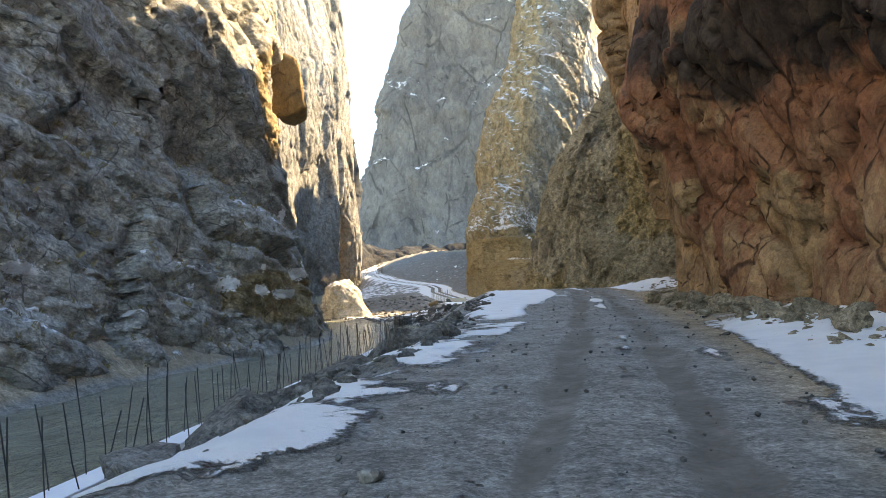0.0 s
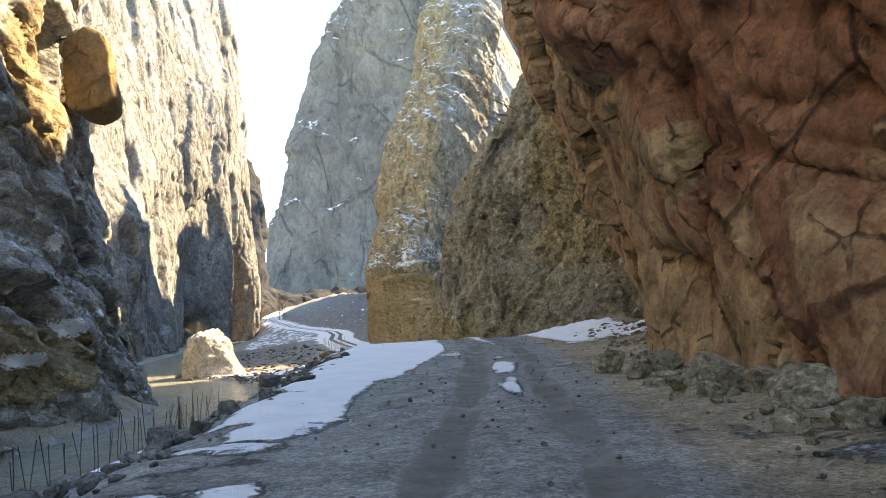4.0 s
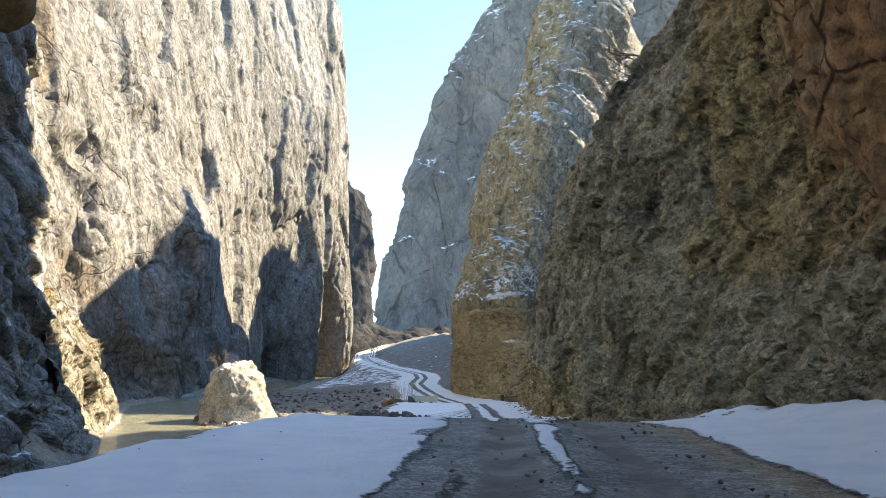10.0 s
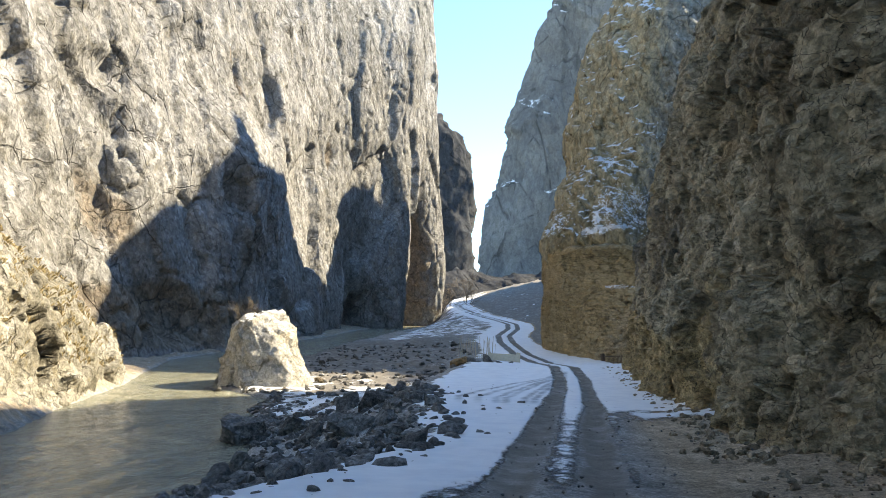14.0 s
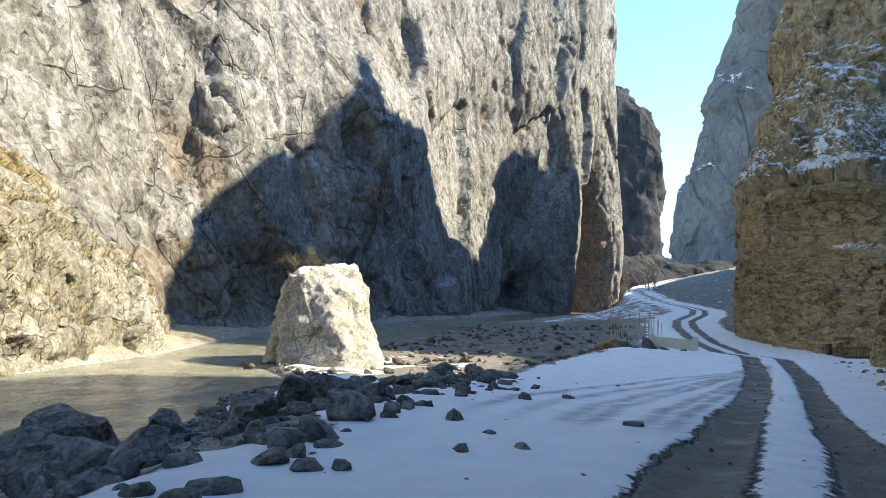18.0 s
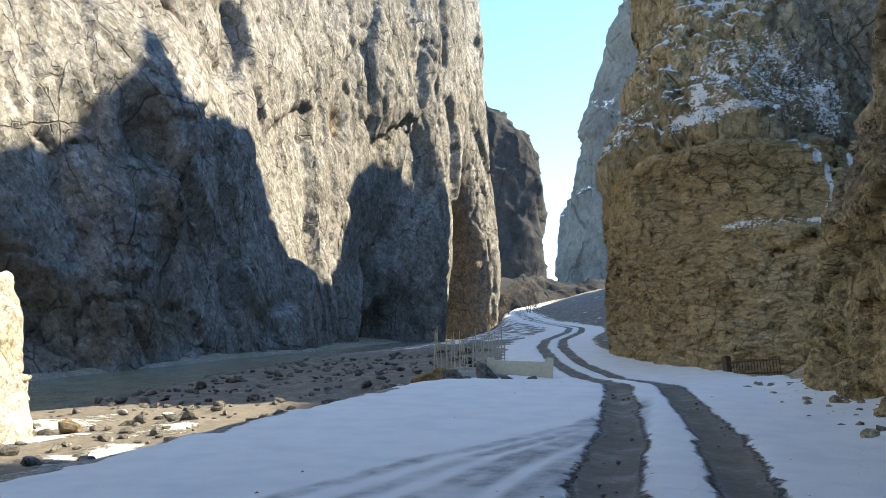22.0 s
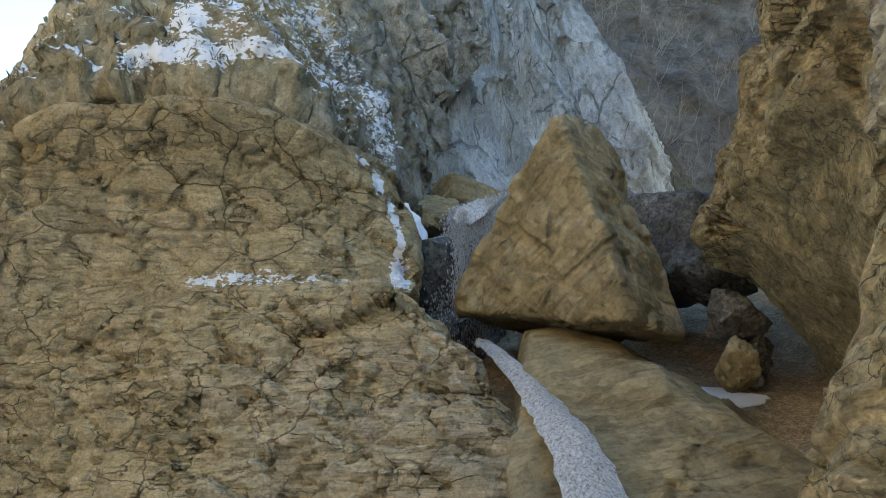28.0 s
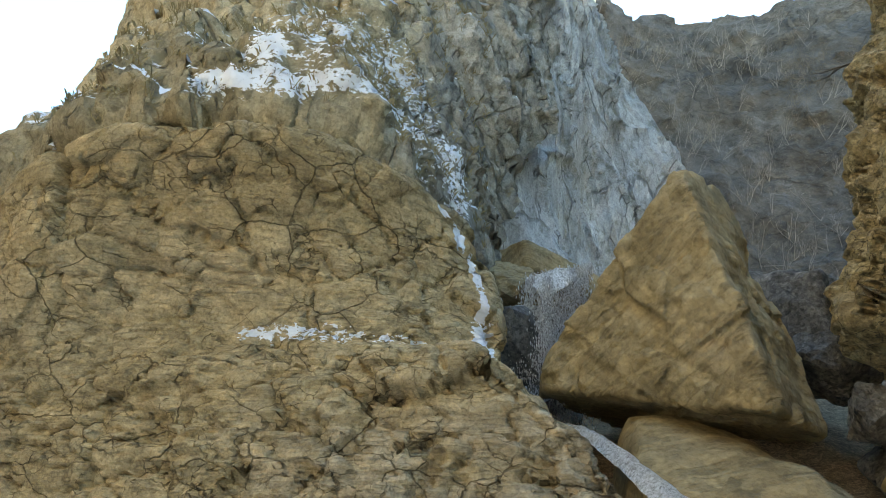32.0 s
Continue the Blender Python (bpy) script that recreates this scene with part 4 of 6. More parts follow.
dark = [
    level(-1.6, 24, 44, 15, 49, 10.5, 55, 9.3, 63, 8.4, 70, 6.8, 76, 5.8, 84, 4.9, 92, 3.8, 101, 2.6, 109, 1.7, 115, 3.2, 119.2, 8.4, 121.4, 12, 124, 15, 126.4, 18, 129, 32, 134),
    level(1, 24, 44, 16, 49, 11, 55, 9.8, 63, 8.6, 69.6, 6.9, 75, 6.0, 83, 4.8, 92, 3.8, 101, 2.7, 109, 1.8, 115.2, 3.2, 119, 8.8, 121, 12, 123.4, 14.6, 126.2, 18, 128.6, 32, 134),
    level(3.5, 24, 44, 17, 49, 12, 55, 11, 63, 8.4, 70, 7.0, 74.6, 6.0, 83, 4.6, 92, 3.8, 101, 3.0, 109, 2.6, 115, 5, 118.3, 9, 120.8, 11.6, 123.2, 13.8, 125.8, 17, 128, 32, 134),
    level(6.5, 24, 44, 18, 49, 13, 56, 11.8, 62, 9.6, 68.4, 6.8, 74, 6.2, 83, 4.8, 92, 4.0, 101, 3.3, 109, 3.4, 115.4, 5.6, 118, 7.4, 120.6, 9.3, 123.2, 11.2, 125.8, 15.6, 127.4, 32, 134),
    level(9, 24, 44, 18, 49, 13.4, 56, 12.4, 62, 10, 68.8, 6.9, 74, 6.2, 82, 4.9, 92, 4.2, 101, 3.5, 109, 4.9, 116, 6.3, 118.4, 7.9, 121, 10, 123.6, 11.9, 126, 16, 127.6, 32, 134),
    level(13, 24, 45, 18, 50, 13, 57, 11.2, 63, 9.0, 69, 7.3, 74, 6.9, 81, 5.6, 91, 4.7, 101, 4.2, 109, 7.0, 116.4, 8.2, 118.8, 9.3, 121.2, 11.8, 123.8, 13.9, 126.2, 17, 128.6, 32, 135),
    level(17, 24, 46, 18, 51, 12, 58, 10.8, 65, 9.2, 71, 8.1, 76, 8.2, 82, 6.8, 91, 6.0, 101, 6.8, 109, 9.4, 116.4, 10.8, 119, 11.9, 121.6, 14.2, 124.2, 16.4, 126.6, 19.5, 129.6, 32, 136),
    level(23, 25, 47, 19, 53, 14, 60, 13.6, 66, 13.8, 71, 13.6, 76, 13.4, 82, 11.4, 91, 10.4, 101, 11, 109, 13, 116, 15.5, 119.4, 17, 122, 18.8, 125, 20.4, 127.6, 23, 131.6, 34, 138),
    level(34, 30, 48, 24, 54, 19, 61, 18, 66, 18, 71, 18, 76, 18, 82, 17, 91, 17, 101, 18, 109, 20, 116, 21, 120, 22, 123, 23, 126, 26, 131, 38, 137, 44, 146),
    # out of view from here up: crest set by where its shade should fall
    level(60, 36, 48, 30, 54, 24, 61, 25, 66, 25.5, 71, 26, 76, 27, 82, 28, 91, 28, 99, 31, 105, 35, 112, 37, 118, 36, 122, 36, 126, 38, 131, 56, 137, 66, 146),
    # unseen peak, added to shade the end of the west cliff
    level(78, 76, 48, 72, 54, 70, 61, 70, 66, 70, 71, 70, 76, 68, 82, 58, 91, 32, 101, 33, 107, 48, 113, 70, 118, 76, 122, 80, 126, 84, 130, 90, 137, 96, 146),
]
pts = loft(dark, 0.115, 0.1, 0.06)
bare = roughen(pts, [("fbm", 5, 0.5, (1, 1, 0.9)), ("ridge", 1.6, 0.12, (1, 1, 3.0)), ("fbm", 0.5, 0.03, (1, 1, 1.5))], -1) + normals(pts) * 0.7
pts = roughen(pts, [("fbm", 6, 0.7, (1, 1, 0.9)), ("cell", 3.6, 0.8, (1, 1.2, 1.0, 0.3)), ("cell", 1.3, 0.42, (1, 1.1, 0.9, 0.3)), ("crack", 2.2, 0.2, (1, 1.2, 0.9, 0.3)), ("cell", 0.5, 0.2, (1, 1, 0.9)), ("fbm", 0.3, 0.03, (1, 1, 1))], -1)
worn = (smooth(117.5, 120, pts[:, :, 1]) * smooth(7.3, 6.5, pts[:, :, 2] + 0.25 * fbm(pts.reshape(-1, 3) * 0.8, 2).reshape(pts.shape[:2])))[:, :, None]
pts = pts * (1 - worn) + bare * worn
blot = fbm(pts.reshape(-1, 3) * np.array((0.1, 0.12, 0.3)) + np.array((0, 0, 0.11)) * pts.reshape(-1, 3)[:, 1:2] + 5.0, 4).reshape(pts.shape[:2])
along, up = pts[:, :, 1], pts[:, :, 2]
cliff("cliff_dark", pts, M_DARK, "dark brown crumbling rock wall leaning over the road", -1, True,
      brown=np.clip(smooth(4.6, 2.2, up - 0.06 * (along - 100)) * smooth(78, 90, along) + smooth(70, 64, along) * smooth(4, 7, up) + smooth(116.5, 119, along) * 0.75 + 0.5 * smooth(0.2, 0.45, blot), 0, 1),
      black=np.clip(spread(pts, (6, 96, 7.5, 13, 3.2, -1.2), (7, 76, 15, 5, 3.0, -1.2)) * 0.6 + 0.35 * blot, 0, 1))

ochre = [
    level(-2, 7.4, 134.5, 6.4, 129, 4.8, 123.6, -0.2, 129.0, -2.8, 132.2, -6, 137.4, -8.4, 145, -6, 156, 3, 170),
    level(2, 7.4, 134.5, 6.2, 129.4, 5.1, 125.2, 0.2, 129.2, -2.7, 132.8, -6.1, 137.6, -8.6, 144.8, -6, 156, 3, 170),
    level(4.6, 7.0, 134.5, 5.9, 130, 4.7, 126.6, 0.8, 129.1, -2.8, 132.7, -6, 136.6, -8.7, 144.4, -6, 156, 3, 170),
    level(6.1, 6.4, 134.5, 4.9, 131.2, 3.5, 127.8, 1.0, 129.4, -2.8, 132.6, -5.8, 135.6, -8.7, 143.8, -6, 156, 3, 170),
    level(6.8, 6.4, 134.5, 5.3, 131.6, 4.1, 129.4, 0.5, 130.7, -2.9, 132.8, -5.6, 134.9, -8.6, 143.4, -6, 156, 3, 170),
    level(8.6, 6.4, 134.5, 5.4, 132, 4.4, 130.3, 0.5, 130.3, -2.8, 131.9, -5.5, 133.6, -8.5, 142.8, -6, 156, 3, 170),
    level(10.6, 6.4, 134.5, 5.2, 132.4, 3.5, 130.2, 0.5, 129.4, -2.2, 129.9, -5.4, 133, -8.4, 142.6, -6, 156, 3, 170),
    level(11.2, 6.6, 135.5, 5.2, 133.6, 3.0, 131.2, 0.4, 131.0, -2.0, 131.8, -4.8, 134.6, -7.4, 143, -5, 156, 4, 170),
    level(11.5, 8, 138, 7, 137, 5, 136, 3, 136, 1, 137, -1, 139, -3, 144, -2, 156, 6, 170),
]
pts = roughen(loft(ochre, 0.07, 0.06), [("fbm", 5, 0.45, (1, 1, 0.9)), ("cell", 2.4, 0.26, (1, 1, 0.8))], -1)
low_part = smooth(7.6, 5.6, pts[:, :, 2])[:, :, None]
knobs = roughen(pts, [("crack", 1.3, 0.25, (1.3, 1.3, 0.7)), ("cell", 0.75, 0.16, (1.5, 1.5, 0.6)), ("cell", 0.36, 0.07, (1.7, 1.7, 0.55)), ("fbm", 0.2, 0.03, (1.4, 1.4, 0.6))], -1)
pts = roughen(pts, [("crack", 1.7, 0.22, (1.2, 1.2, 0.8)), ("cell", 1.0, 0.07, (1, 1, 0.7)), ("fbm", 0.5, 0.06, (1, 1, 0.6)), ("fbm", 0.16, 0.02, (1, 1, 0.8))], -1)
pts = pts * (1 - low_part) + knobs * low_part
cliff("cliff_ochre", pts, M_OCHRE, "ochre sandstone buttress with cracked face and a ledge on top", -1,
      brown=np.clip(smooth(6.5, 4.5, pts[:, :, 2]) * smooth(-4, 1, pts[:, :, 0]) * 0.55 + smooth(10.4, 11.2, pts[:, :, 2]), 0, 1),
      snow=spread(pts, (1.4, 130, 11.15, 3, 0.16, 0, 0.7), (2.6, 130, 10.95, 3, 0.17, 0, 0.7), (3.4, 130, 10.5, 3, 0.26, 0, 0.3), (3.9, 130.2, 9.9, 3, 0.4, 0, 0.22), (4.3, 130.3, 9.0, 3, 0.6, 0, 0.14), (4.4, 130, 8.0, 3, 0.6, 0, 0.12),
                  (4.3, 129.6, 7.1, 3, 0.5, 0, 0.25), (3.7, 129.4, 6.7, 3, 0.14, 0, 0.5), (0.5, 130, 6.85, 3, 0.25, 0, 1.3, 0.5), (2.4, 130, 6.8, 3, 0.15, 0, 0.8, 0.45)))

tower = [
    level(6, 8, 138.5, 6.6, 138, 4, 137, 2, 137, 0, 137.6, -2.6, 139.2, -4.4, 145.6, -3, 156, 5, 170),
    level(10.3, 7.2, 136.5, 5.8, 135, 3.4, 133.4, 1, 133, -1.4, 133.4, -4.2, 135.8, -7.2, 144, -5, 156, 4, 170),
    level(11.8, 7.0, 135.2, 5.0, 133.2, 2.6, 131.2, 0.3, 130.6, -2.2, 131.2, -4.8, 134.2, -7.8, 143.2, -6, 156, 3, 170),
    level(14.5, 7.8, 136, 5.6, 134.2, 2.9, 132.6, 0.2, 131.6, -1.9, 132.4, -4.0, 135.2, -6.7, 144, -6, 156, 3, 170),
    level(17.5, 9.0, 137, 6.6, 135.2, 4.2, 134.2, 1.2, 133.5, -1.0, 134, -3.4, 136.4, -6.0, 144.4, -6, 156, 3, 170),
    level(21, 10.6, 138, 8.2, 136.6, 5.6, 135.6, 2.6, 135, 0.2, 135.6, -2.4, 138, -5.0, 145.4, -4, 156, 4, 170),
    level(26, 11.6, 138.8, 9.4, 137.6, 6.8, 136.8, 4, 136.4, 1.2, 137, -1.8, 139.2, -5.4, 146, -3, 157, 5, 170),
    level(36, 13, 140.6, 10.6, 138.6, 8.2, 137.4, 6.2, 137, 3.8, 138, 0.6, 140.6, -3.0, 147.4, -1, 158, 6, 170),
    level(49, 16, 146, 14, 144.6, 12, 143.6, 10, 143.4, 8, 144.4, 5, 146.5, 2.2, 151, 3, 160, 9, 172),
    level(62, 19, 151, 17, 150, 15, 149, 13, 149, 11, 149.6, 8, 151.4, 4.2, 155, 5, 163, 11, 174),
    level(75, 23, 160, 21, 159, 19, 158, 17, 158, 15, 158.6, 12, 160.4, 9, 165, 9, 172, 14, 182),
]
pts = roughen(loft(tower, 0.12, 0.1, 0.03), [("fbm", 7, 0.8, (1, 1, 1.6)), ("ridge", 4.8, 1.0, (1, 1, 3.4, 0, 0.4)), ("ridge", 2.2, 0.3, (1, 1, 3.6, 0, 0.5)), ("cell", 2.4, 0.35, (1, 1, 1.6, 0, 0.5)), ("crack", 3.4, 0.35, (1, 1, 2.4, 0, 0.5)), ("cell", 0.8, 0.16, (1, 1, 0.8)), ("fbm", 0.4, 0.05, (1, 1, 1))], -1)
cliff("cliff_tower", pts, M_TALL, "tall grey rock tower with snow on its ribs and ledges", -1,
      tan=0.9 * smooth(9.0, -3.0, pts[:, :, 0] - 0.12 * (pts[:, :, 2] - 12)), brown=0.5 * spread(pts, (0, 132, 13, 6, 3, 0), (-4, 134, 12, 5, 2.0, 0)),
      snow=spread(pts, (-1.4, 131.6, 12.4, 4, 0.45, 0, 1.5, 0.8), (-0.3, 131.6, 12.65, 4, 0.38, 0, 1.4, 0.9), (0.9, 131.6, 12.75, 4, 0.3, 0, 1.0, 0.8), (-1.3, 131.6, 13.6, 4, 0.7, 0, 0.5, 0.7),
                  (0.9, 132, 14.8, 4, 2.6, 0, 2.4, 0.4), (2.9, 132.5, 14.4, 4, 2.6, 0, 1.4, 0.42), (4.6, 133, 13.0, 4, 1.8, 0, 0.8, 0.6), (9.3, 135, 14.2, 4, 0.8, 0, 0.3, 0.9), (-5.5, 136, 14, 4, 1.5, 0, 2, 0.35)))

grey = [
    level(4, 6, 134.6, 8.6, 137.6, 12.5, 138.6, 15, 140.6, 19, 143.4, 23.5, 145.4, 28.5, 144.6, 32, 150, 36, 162),
    level(13, 7.4, 136, 9.6, 138, 12.8, 138.8, 15.4, 141, 19.4, 143.6, 23.6, 145.4, 28, 144.8, 32, 150, 36, 162),
    level(24, 9.4, 138.4, 11.2, 138.2, 13.2, 139, 16, 141.6, 20, 144, 23.8, 145.4, 27, 145, 31, 150, 36, 162),
    level(32, 11, 139.6, 13, 139.6, 15, 140.2, 17.6, 142.4, 20.6, 144.4, 23.2, 145.8, 25.2, 146.2, 29, 152, 35, 163),
    level(42, 13, 141.6, 14.6, 141.6, 16.2, 142, 18.2, 144, 20, 146, 21.4, 147.4, 22.4, 148.6, 26, 155, 33, 165),
    level(54, 15, 146, 16, 146.4, 17, 147, 18, 148, 18.6, 149.4, 19, 150.6, 19.4, 152, 22, 158, 29, 168),
]
pts = roughen(loft(grey, 0.14, 0.14, 0.02), [("fbm", 7, 1.0, (1, 1, 1.8)), ("ridge", 6.0, 0.9, (1, 1, 3.6, 0, 0.3)), ("crack", 5, 0.4, (1, 1, 1.6, 0, 0.6)), ("cell", 2.6, 0.16, (1, 1, 1.8)), ("fbm", 0.8, 0.06, (1, 1, 1))], -1)
cliff("cliff_grey", pts, M_FLUTE, "grey fluted rock wall behind the small waterfall", -1)

# far things
mount = [
    level(-10, -60, 1000, -140, 860, -172, 760, -140, 735, -90, 735, -20, 725, 60, 700, 200, 660),
    level(95, -50, 1000, -125, 860, -155, 765, -124, 740, -80, 742, -15, 730, 60, 705, 200, 665),
    level(215, -30, 1000, -100, 870, -130, 775, -102, 752, -64, 752, -5, 740, 60, 715, 200, 675),
    level(290, 0, 1000, -76, 880, -106, 785, -80, 764, -48, 762, 2, 750, 60, 725, 200, 685),
    level(360, 30, 1000, -46, 890, -74, 800, -52, 780, -26, 776, 16, 764, 60, 740, 200, 700),
    level(450, 60, 1000, -4, 900, -30, 822, -12, 806, 10, 800, 36, 785, 80, 760, 200, 715),
]
pts = roughen(loft(mount, 3.2, 3.0), [("fbm", 90, 12, (1, 1, 1.5)), ("cell", 50, 7, (1, 1, 2)), ("cell", 16, 2.4, (1, 1, 2)), ("fbm", 9, 1.6, (1, 1, 1))], -1)
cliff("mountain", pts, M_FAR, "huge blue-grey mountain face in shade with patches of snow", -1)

stack = [
    level(-10, -269, 330, -169, 400, -119, 430, -93, 438, -89, 455, -109, 480, -169, 510),
    level(50, -259, 335, -169, 402, -121, 432, -96, 440, -93, 456, -113, 480, -169, 510),
    level(84, -249, 340, -169, 406, -123, 434, -98, 443, -96, 457, -115, 480, -169, 510),
    level(106, -239, 345, -169, 412, -127, 440, -106, 448, -103, 458, -119, 478, -169, 505),
    level(144, -229, 355, -179, 424, -149, 452, -137, 458, -135, 464, -145, 474, -174, 498),
]
pts = roughen(loft(stack, 1.6, 1.6), [("fbm", 30, 6, (1, 1, 1.5)), ("cell", 14, 3.0, (1, 1, 1.6)), ("ridge", 8, 1.4, (1, 1, 2)), ("fbm", 3, 0.6, (1, 1, 1))], -1)
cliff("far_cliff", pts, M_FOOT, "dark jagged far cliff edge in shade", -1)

foot = [
    level(-8, -110, 304, -80, 308, -56, 314, -42, 322, -20, 330, 30, 334),
    level(8, -110, 308, -80, 313, -59, 319, -46, 327, -26, 337, 30, 342),
    level(17, -112, 314, -84, 319, -66, 326, -58, 334, -44, 348, 20, 356),
    level(24, -116, 324, -92, 332, -80, 339, -72, 348, -62, 364, 10, 374),
]
pts = roughen(loft(foot, 1.0, 1.0), [("fbm", 22, 5, (1, 1, 1.4)), ("cell", 8, 2.0, (1, 1, 1.3)), ("fbm", 3, 0.8, (1, 1, 1))], -1)
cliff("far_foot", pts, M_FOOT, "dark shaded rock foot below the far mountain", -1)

hill = [
    level(-2, 19, 146, 27, 153, 42, 162, 60, 165, 83, 156, 110, 138),
    level(10, 22, 150, 30, 158, 44, 168, 62, 170, 85, 160, 110, 140),
    level(30, 26, 156, 34, 165, 48, 174, 66, 175, 88, 164, 112, 142),
    level(59, 32, 166, 42, 178, 56, 186, 74, 184, 94, 170, 116, 146),
    level(93, 36, 176, 48, 190, 64, 196, 82, 192, 101, 176, 122, 149),
    level(119, 40, 188, 54, 200, 72, 206, 90, 200, 108, 182, 128, 153),
]
pts = roughen(loft(hill, 0.7, 0.7), [("fbm", 16, 4, (1, 1, 1.0)), ("cell", 6, 1.6, (1, 1, 0.8)), ("fbm", 2, 0.6, (1, 1, 1))], -1)
cliff("hillside", pts, M_HILL, "brown rocky hillside covered with leafless scrub", -1)


def crest(y):
    """The skyline of the added, unseen eastern ridge: two humps with a notch between, shaped by the shadow to throw."""
    return curve(y, 150, 52, 158, 64, 163, 71, 170, 77, 173.5, 80, 176, 84, 183, 88, 190, 90.6, 197, 91.5, 201, 88.5, 204, 80.5, 208, 78, 222, 79, 227, 84, 231, 95, 236, 101, 241, 104.5, 249, 104.5, 254, 102, 257, 94, 259, 76, 262, 70, 285, 70, 300, 78, 360, 80, 375, 60)


# unseen ridge, added so its humps shadow the pale wall and far road
ry = np.arange(150, 375, 0.9)
rows = []
for f, x in ((0, -9), (0.3, -5), (0.55, 1), (0.8, 8), (0.93, 12.5), (1.0, 14.5), (0.97, 17), (0.8, 24), (0.4, 38), (0.0, 50)):
    rows.append(np.stack([np.maximum(x, -9 + 0.55 * np.maximum(0, 172 - ry)) + curve(ry, 200, 0, 225, 4 * (1 - f), 275, 24 * (1 - f), 375, 40 * (1 - f)), ry, -4 + (crest(ry) + 4) * f], 1))
pts = spline(np.linspace(0, len(rows) - 1, 110), np.stack(rows))
pts = roughen(pts, [("fbm", 9, 0.9, (1, 1, 1.5)), ("cell", 5, 0.6, (1, 1, 1.3))], -1)
cliff("shadow_ridge", pts, M_TALL, "unseen grey rock ridge beyond the tower, added to cast shadows on the pale wall", -1)


# ---- things: helpers ----
def part(name, data, material, parent=None, label="", at=None):
    """Links a mesh (or a bmesh) as one object, under a thing or a part where one is given."""
    if isinstance(data, bmesh.types.BMesh):
        me = bpy.data.meshes.new(name)
        data.to_mesh(me)
        data.free()
        data = me
    ob = new(name, data)
    if material and not data.materials:
        data.materials.append(material)
    if parent:
        ob.parent = parent
    if at:
        ob.matrix_basis = at
    if label:
        ob["label"] = label
    return ob


def thing(name, at, label, category, group=""):
    e = new(name)
    e.empty_display_size = 0.2
    e.matrix_basis = at
    return tagged(e, label, category, group)


def ball(sub):
    bm = bmesh.new()
    bmesh.ops.create_icosphere(bm, subdivisions=sub, radius=1.0)
    v = np.array([w.co[:] for w in bm.verts])
    f = np.array([[w.index for w in g.verts] for g in bm.faces])
    bm.free()
    return v / np.linalg.norm(v, axis=1)[:, None], f


BALLS = {k: ball(k) for k in (2, 3, 4, 5, 6, 7)}


def hull(name, planes, sub, layers=(), middle=(0, 0, 0), seed=0.0, soft=14, smooth_it=True):
    """A rock cut by planes (nx, ny, nz, distance from the origin), with softened edges and a rough skin."""
    d, f = BALLS[sub]
    reach = max(p[3] for p in planes) * 1.15
    planes = list(planes) + [(1, 0, 0, reach), (-1, 0, 0, reach), (0, 1, 0, reach), (0, -1, 0, reach), (0, 0, 1, reach), (0, 0, -1, reach)]
    n = np.array([p[:3] for p in planes], float)
    dist = np.array([p[3] for p in planes], float) / np.linalg.norm(n, axis=1)
    n /= np.linalg.norm(n, axis=1)[:, None]
    mid = np.array(middle, float)
    room = np.maximum(dist - n @ mid, 0.05)
    c = np.maximum(d @ n.T, 1e-3) / room
    r = 1 / (c ** soft).sum(1) ** (1 / soft)
    v = mid + d * r[:, None]
    for kind, size, depth in layers:
        p = v / size + seed
        q = cells(p)[0] if kind == "cell" else fbm(p, 4)
        v = v + d * (depth * q)[:, None]
    return tri_mesh(name, v, f, smooth_it)


def stone_mesh(name, seed, sub=2, flat=0.75):
    rs = np.random.RandomState(seed)
    planes = []
    for k in range(9):
        n = rs.normal(size=3)
        n /= np.linalg.norm(n)
        planes.append((*n, (0.62 + 0.38 * rs.rand()) * (flat if abs(n[2]) > 0.6 else 1)))
    return hull(name, planes, sub, [("fbm", 0.6, 0.08)] + ([("cell", 0.5, 0.12), ("cell", 0.22, 0.05)] if sub > 2 else []), (0, 0, 0), seed * 3.1, 50, False)


def ground_at(x, y):
    return float(ground_height(np.array([float(x)]), np.array([float(y)]))[0])


def tube(name, pts, radii, sides=6):
    """A tapered tube through points."""
    pts = np.array(pts, float)
    t = np.gradient(pts, axis=0)
    t /= np.linalg.norm(t, axis=1)[:, None] + 1e-9
    ref = np.where(np.abs(t[:, 2:3]) > 0.9, np.array([[1.0, 0, 0]]), np.array([[0, 0, 1.0]]))
    a = np.cross(t, ref)
    a /= np.linalg.norm(a, axis=1)[:, None]
    b = np.cross(t, a)
    w = np.linspace(0, 2 * np.pi, sides, endpoint=False)
    ring = pts[:, None] + np.array(radii)[:, None, None] * (a[:, None] * np.cos(w)[None, :, None] + b[:, None] * np.sin(w)[None, :, None])
    return grid_mesh(name, ring, closed=True)


# ---- boulders and the gully ----
def big_rock(name, planes, sub, layers, middle, at, material, label, seed=0.0, soft=14):
    ob = new(name, hull(name, planes, sub, layers, middle, seed, soft))
    ob.data.materials.append(material)
    ob.matrix_basis = at
    return tagged(ob, label, "boulder")


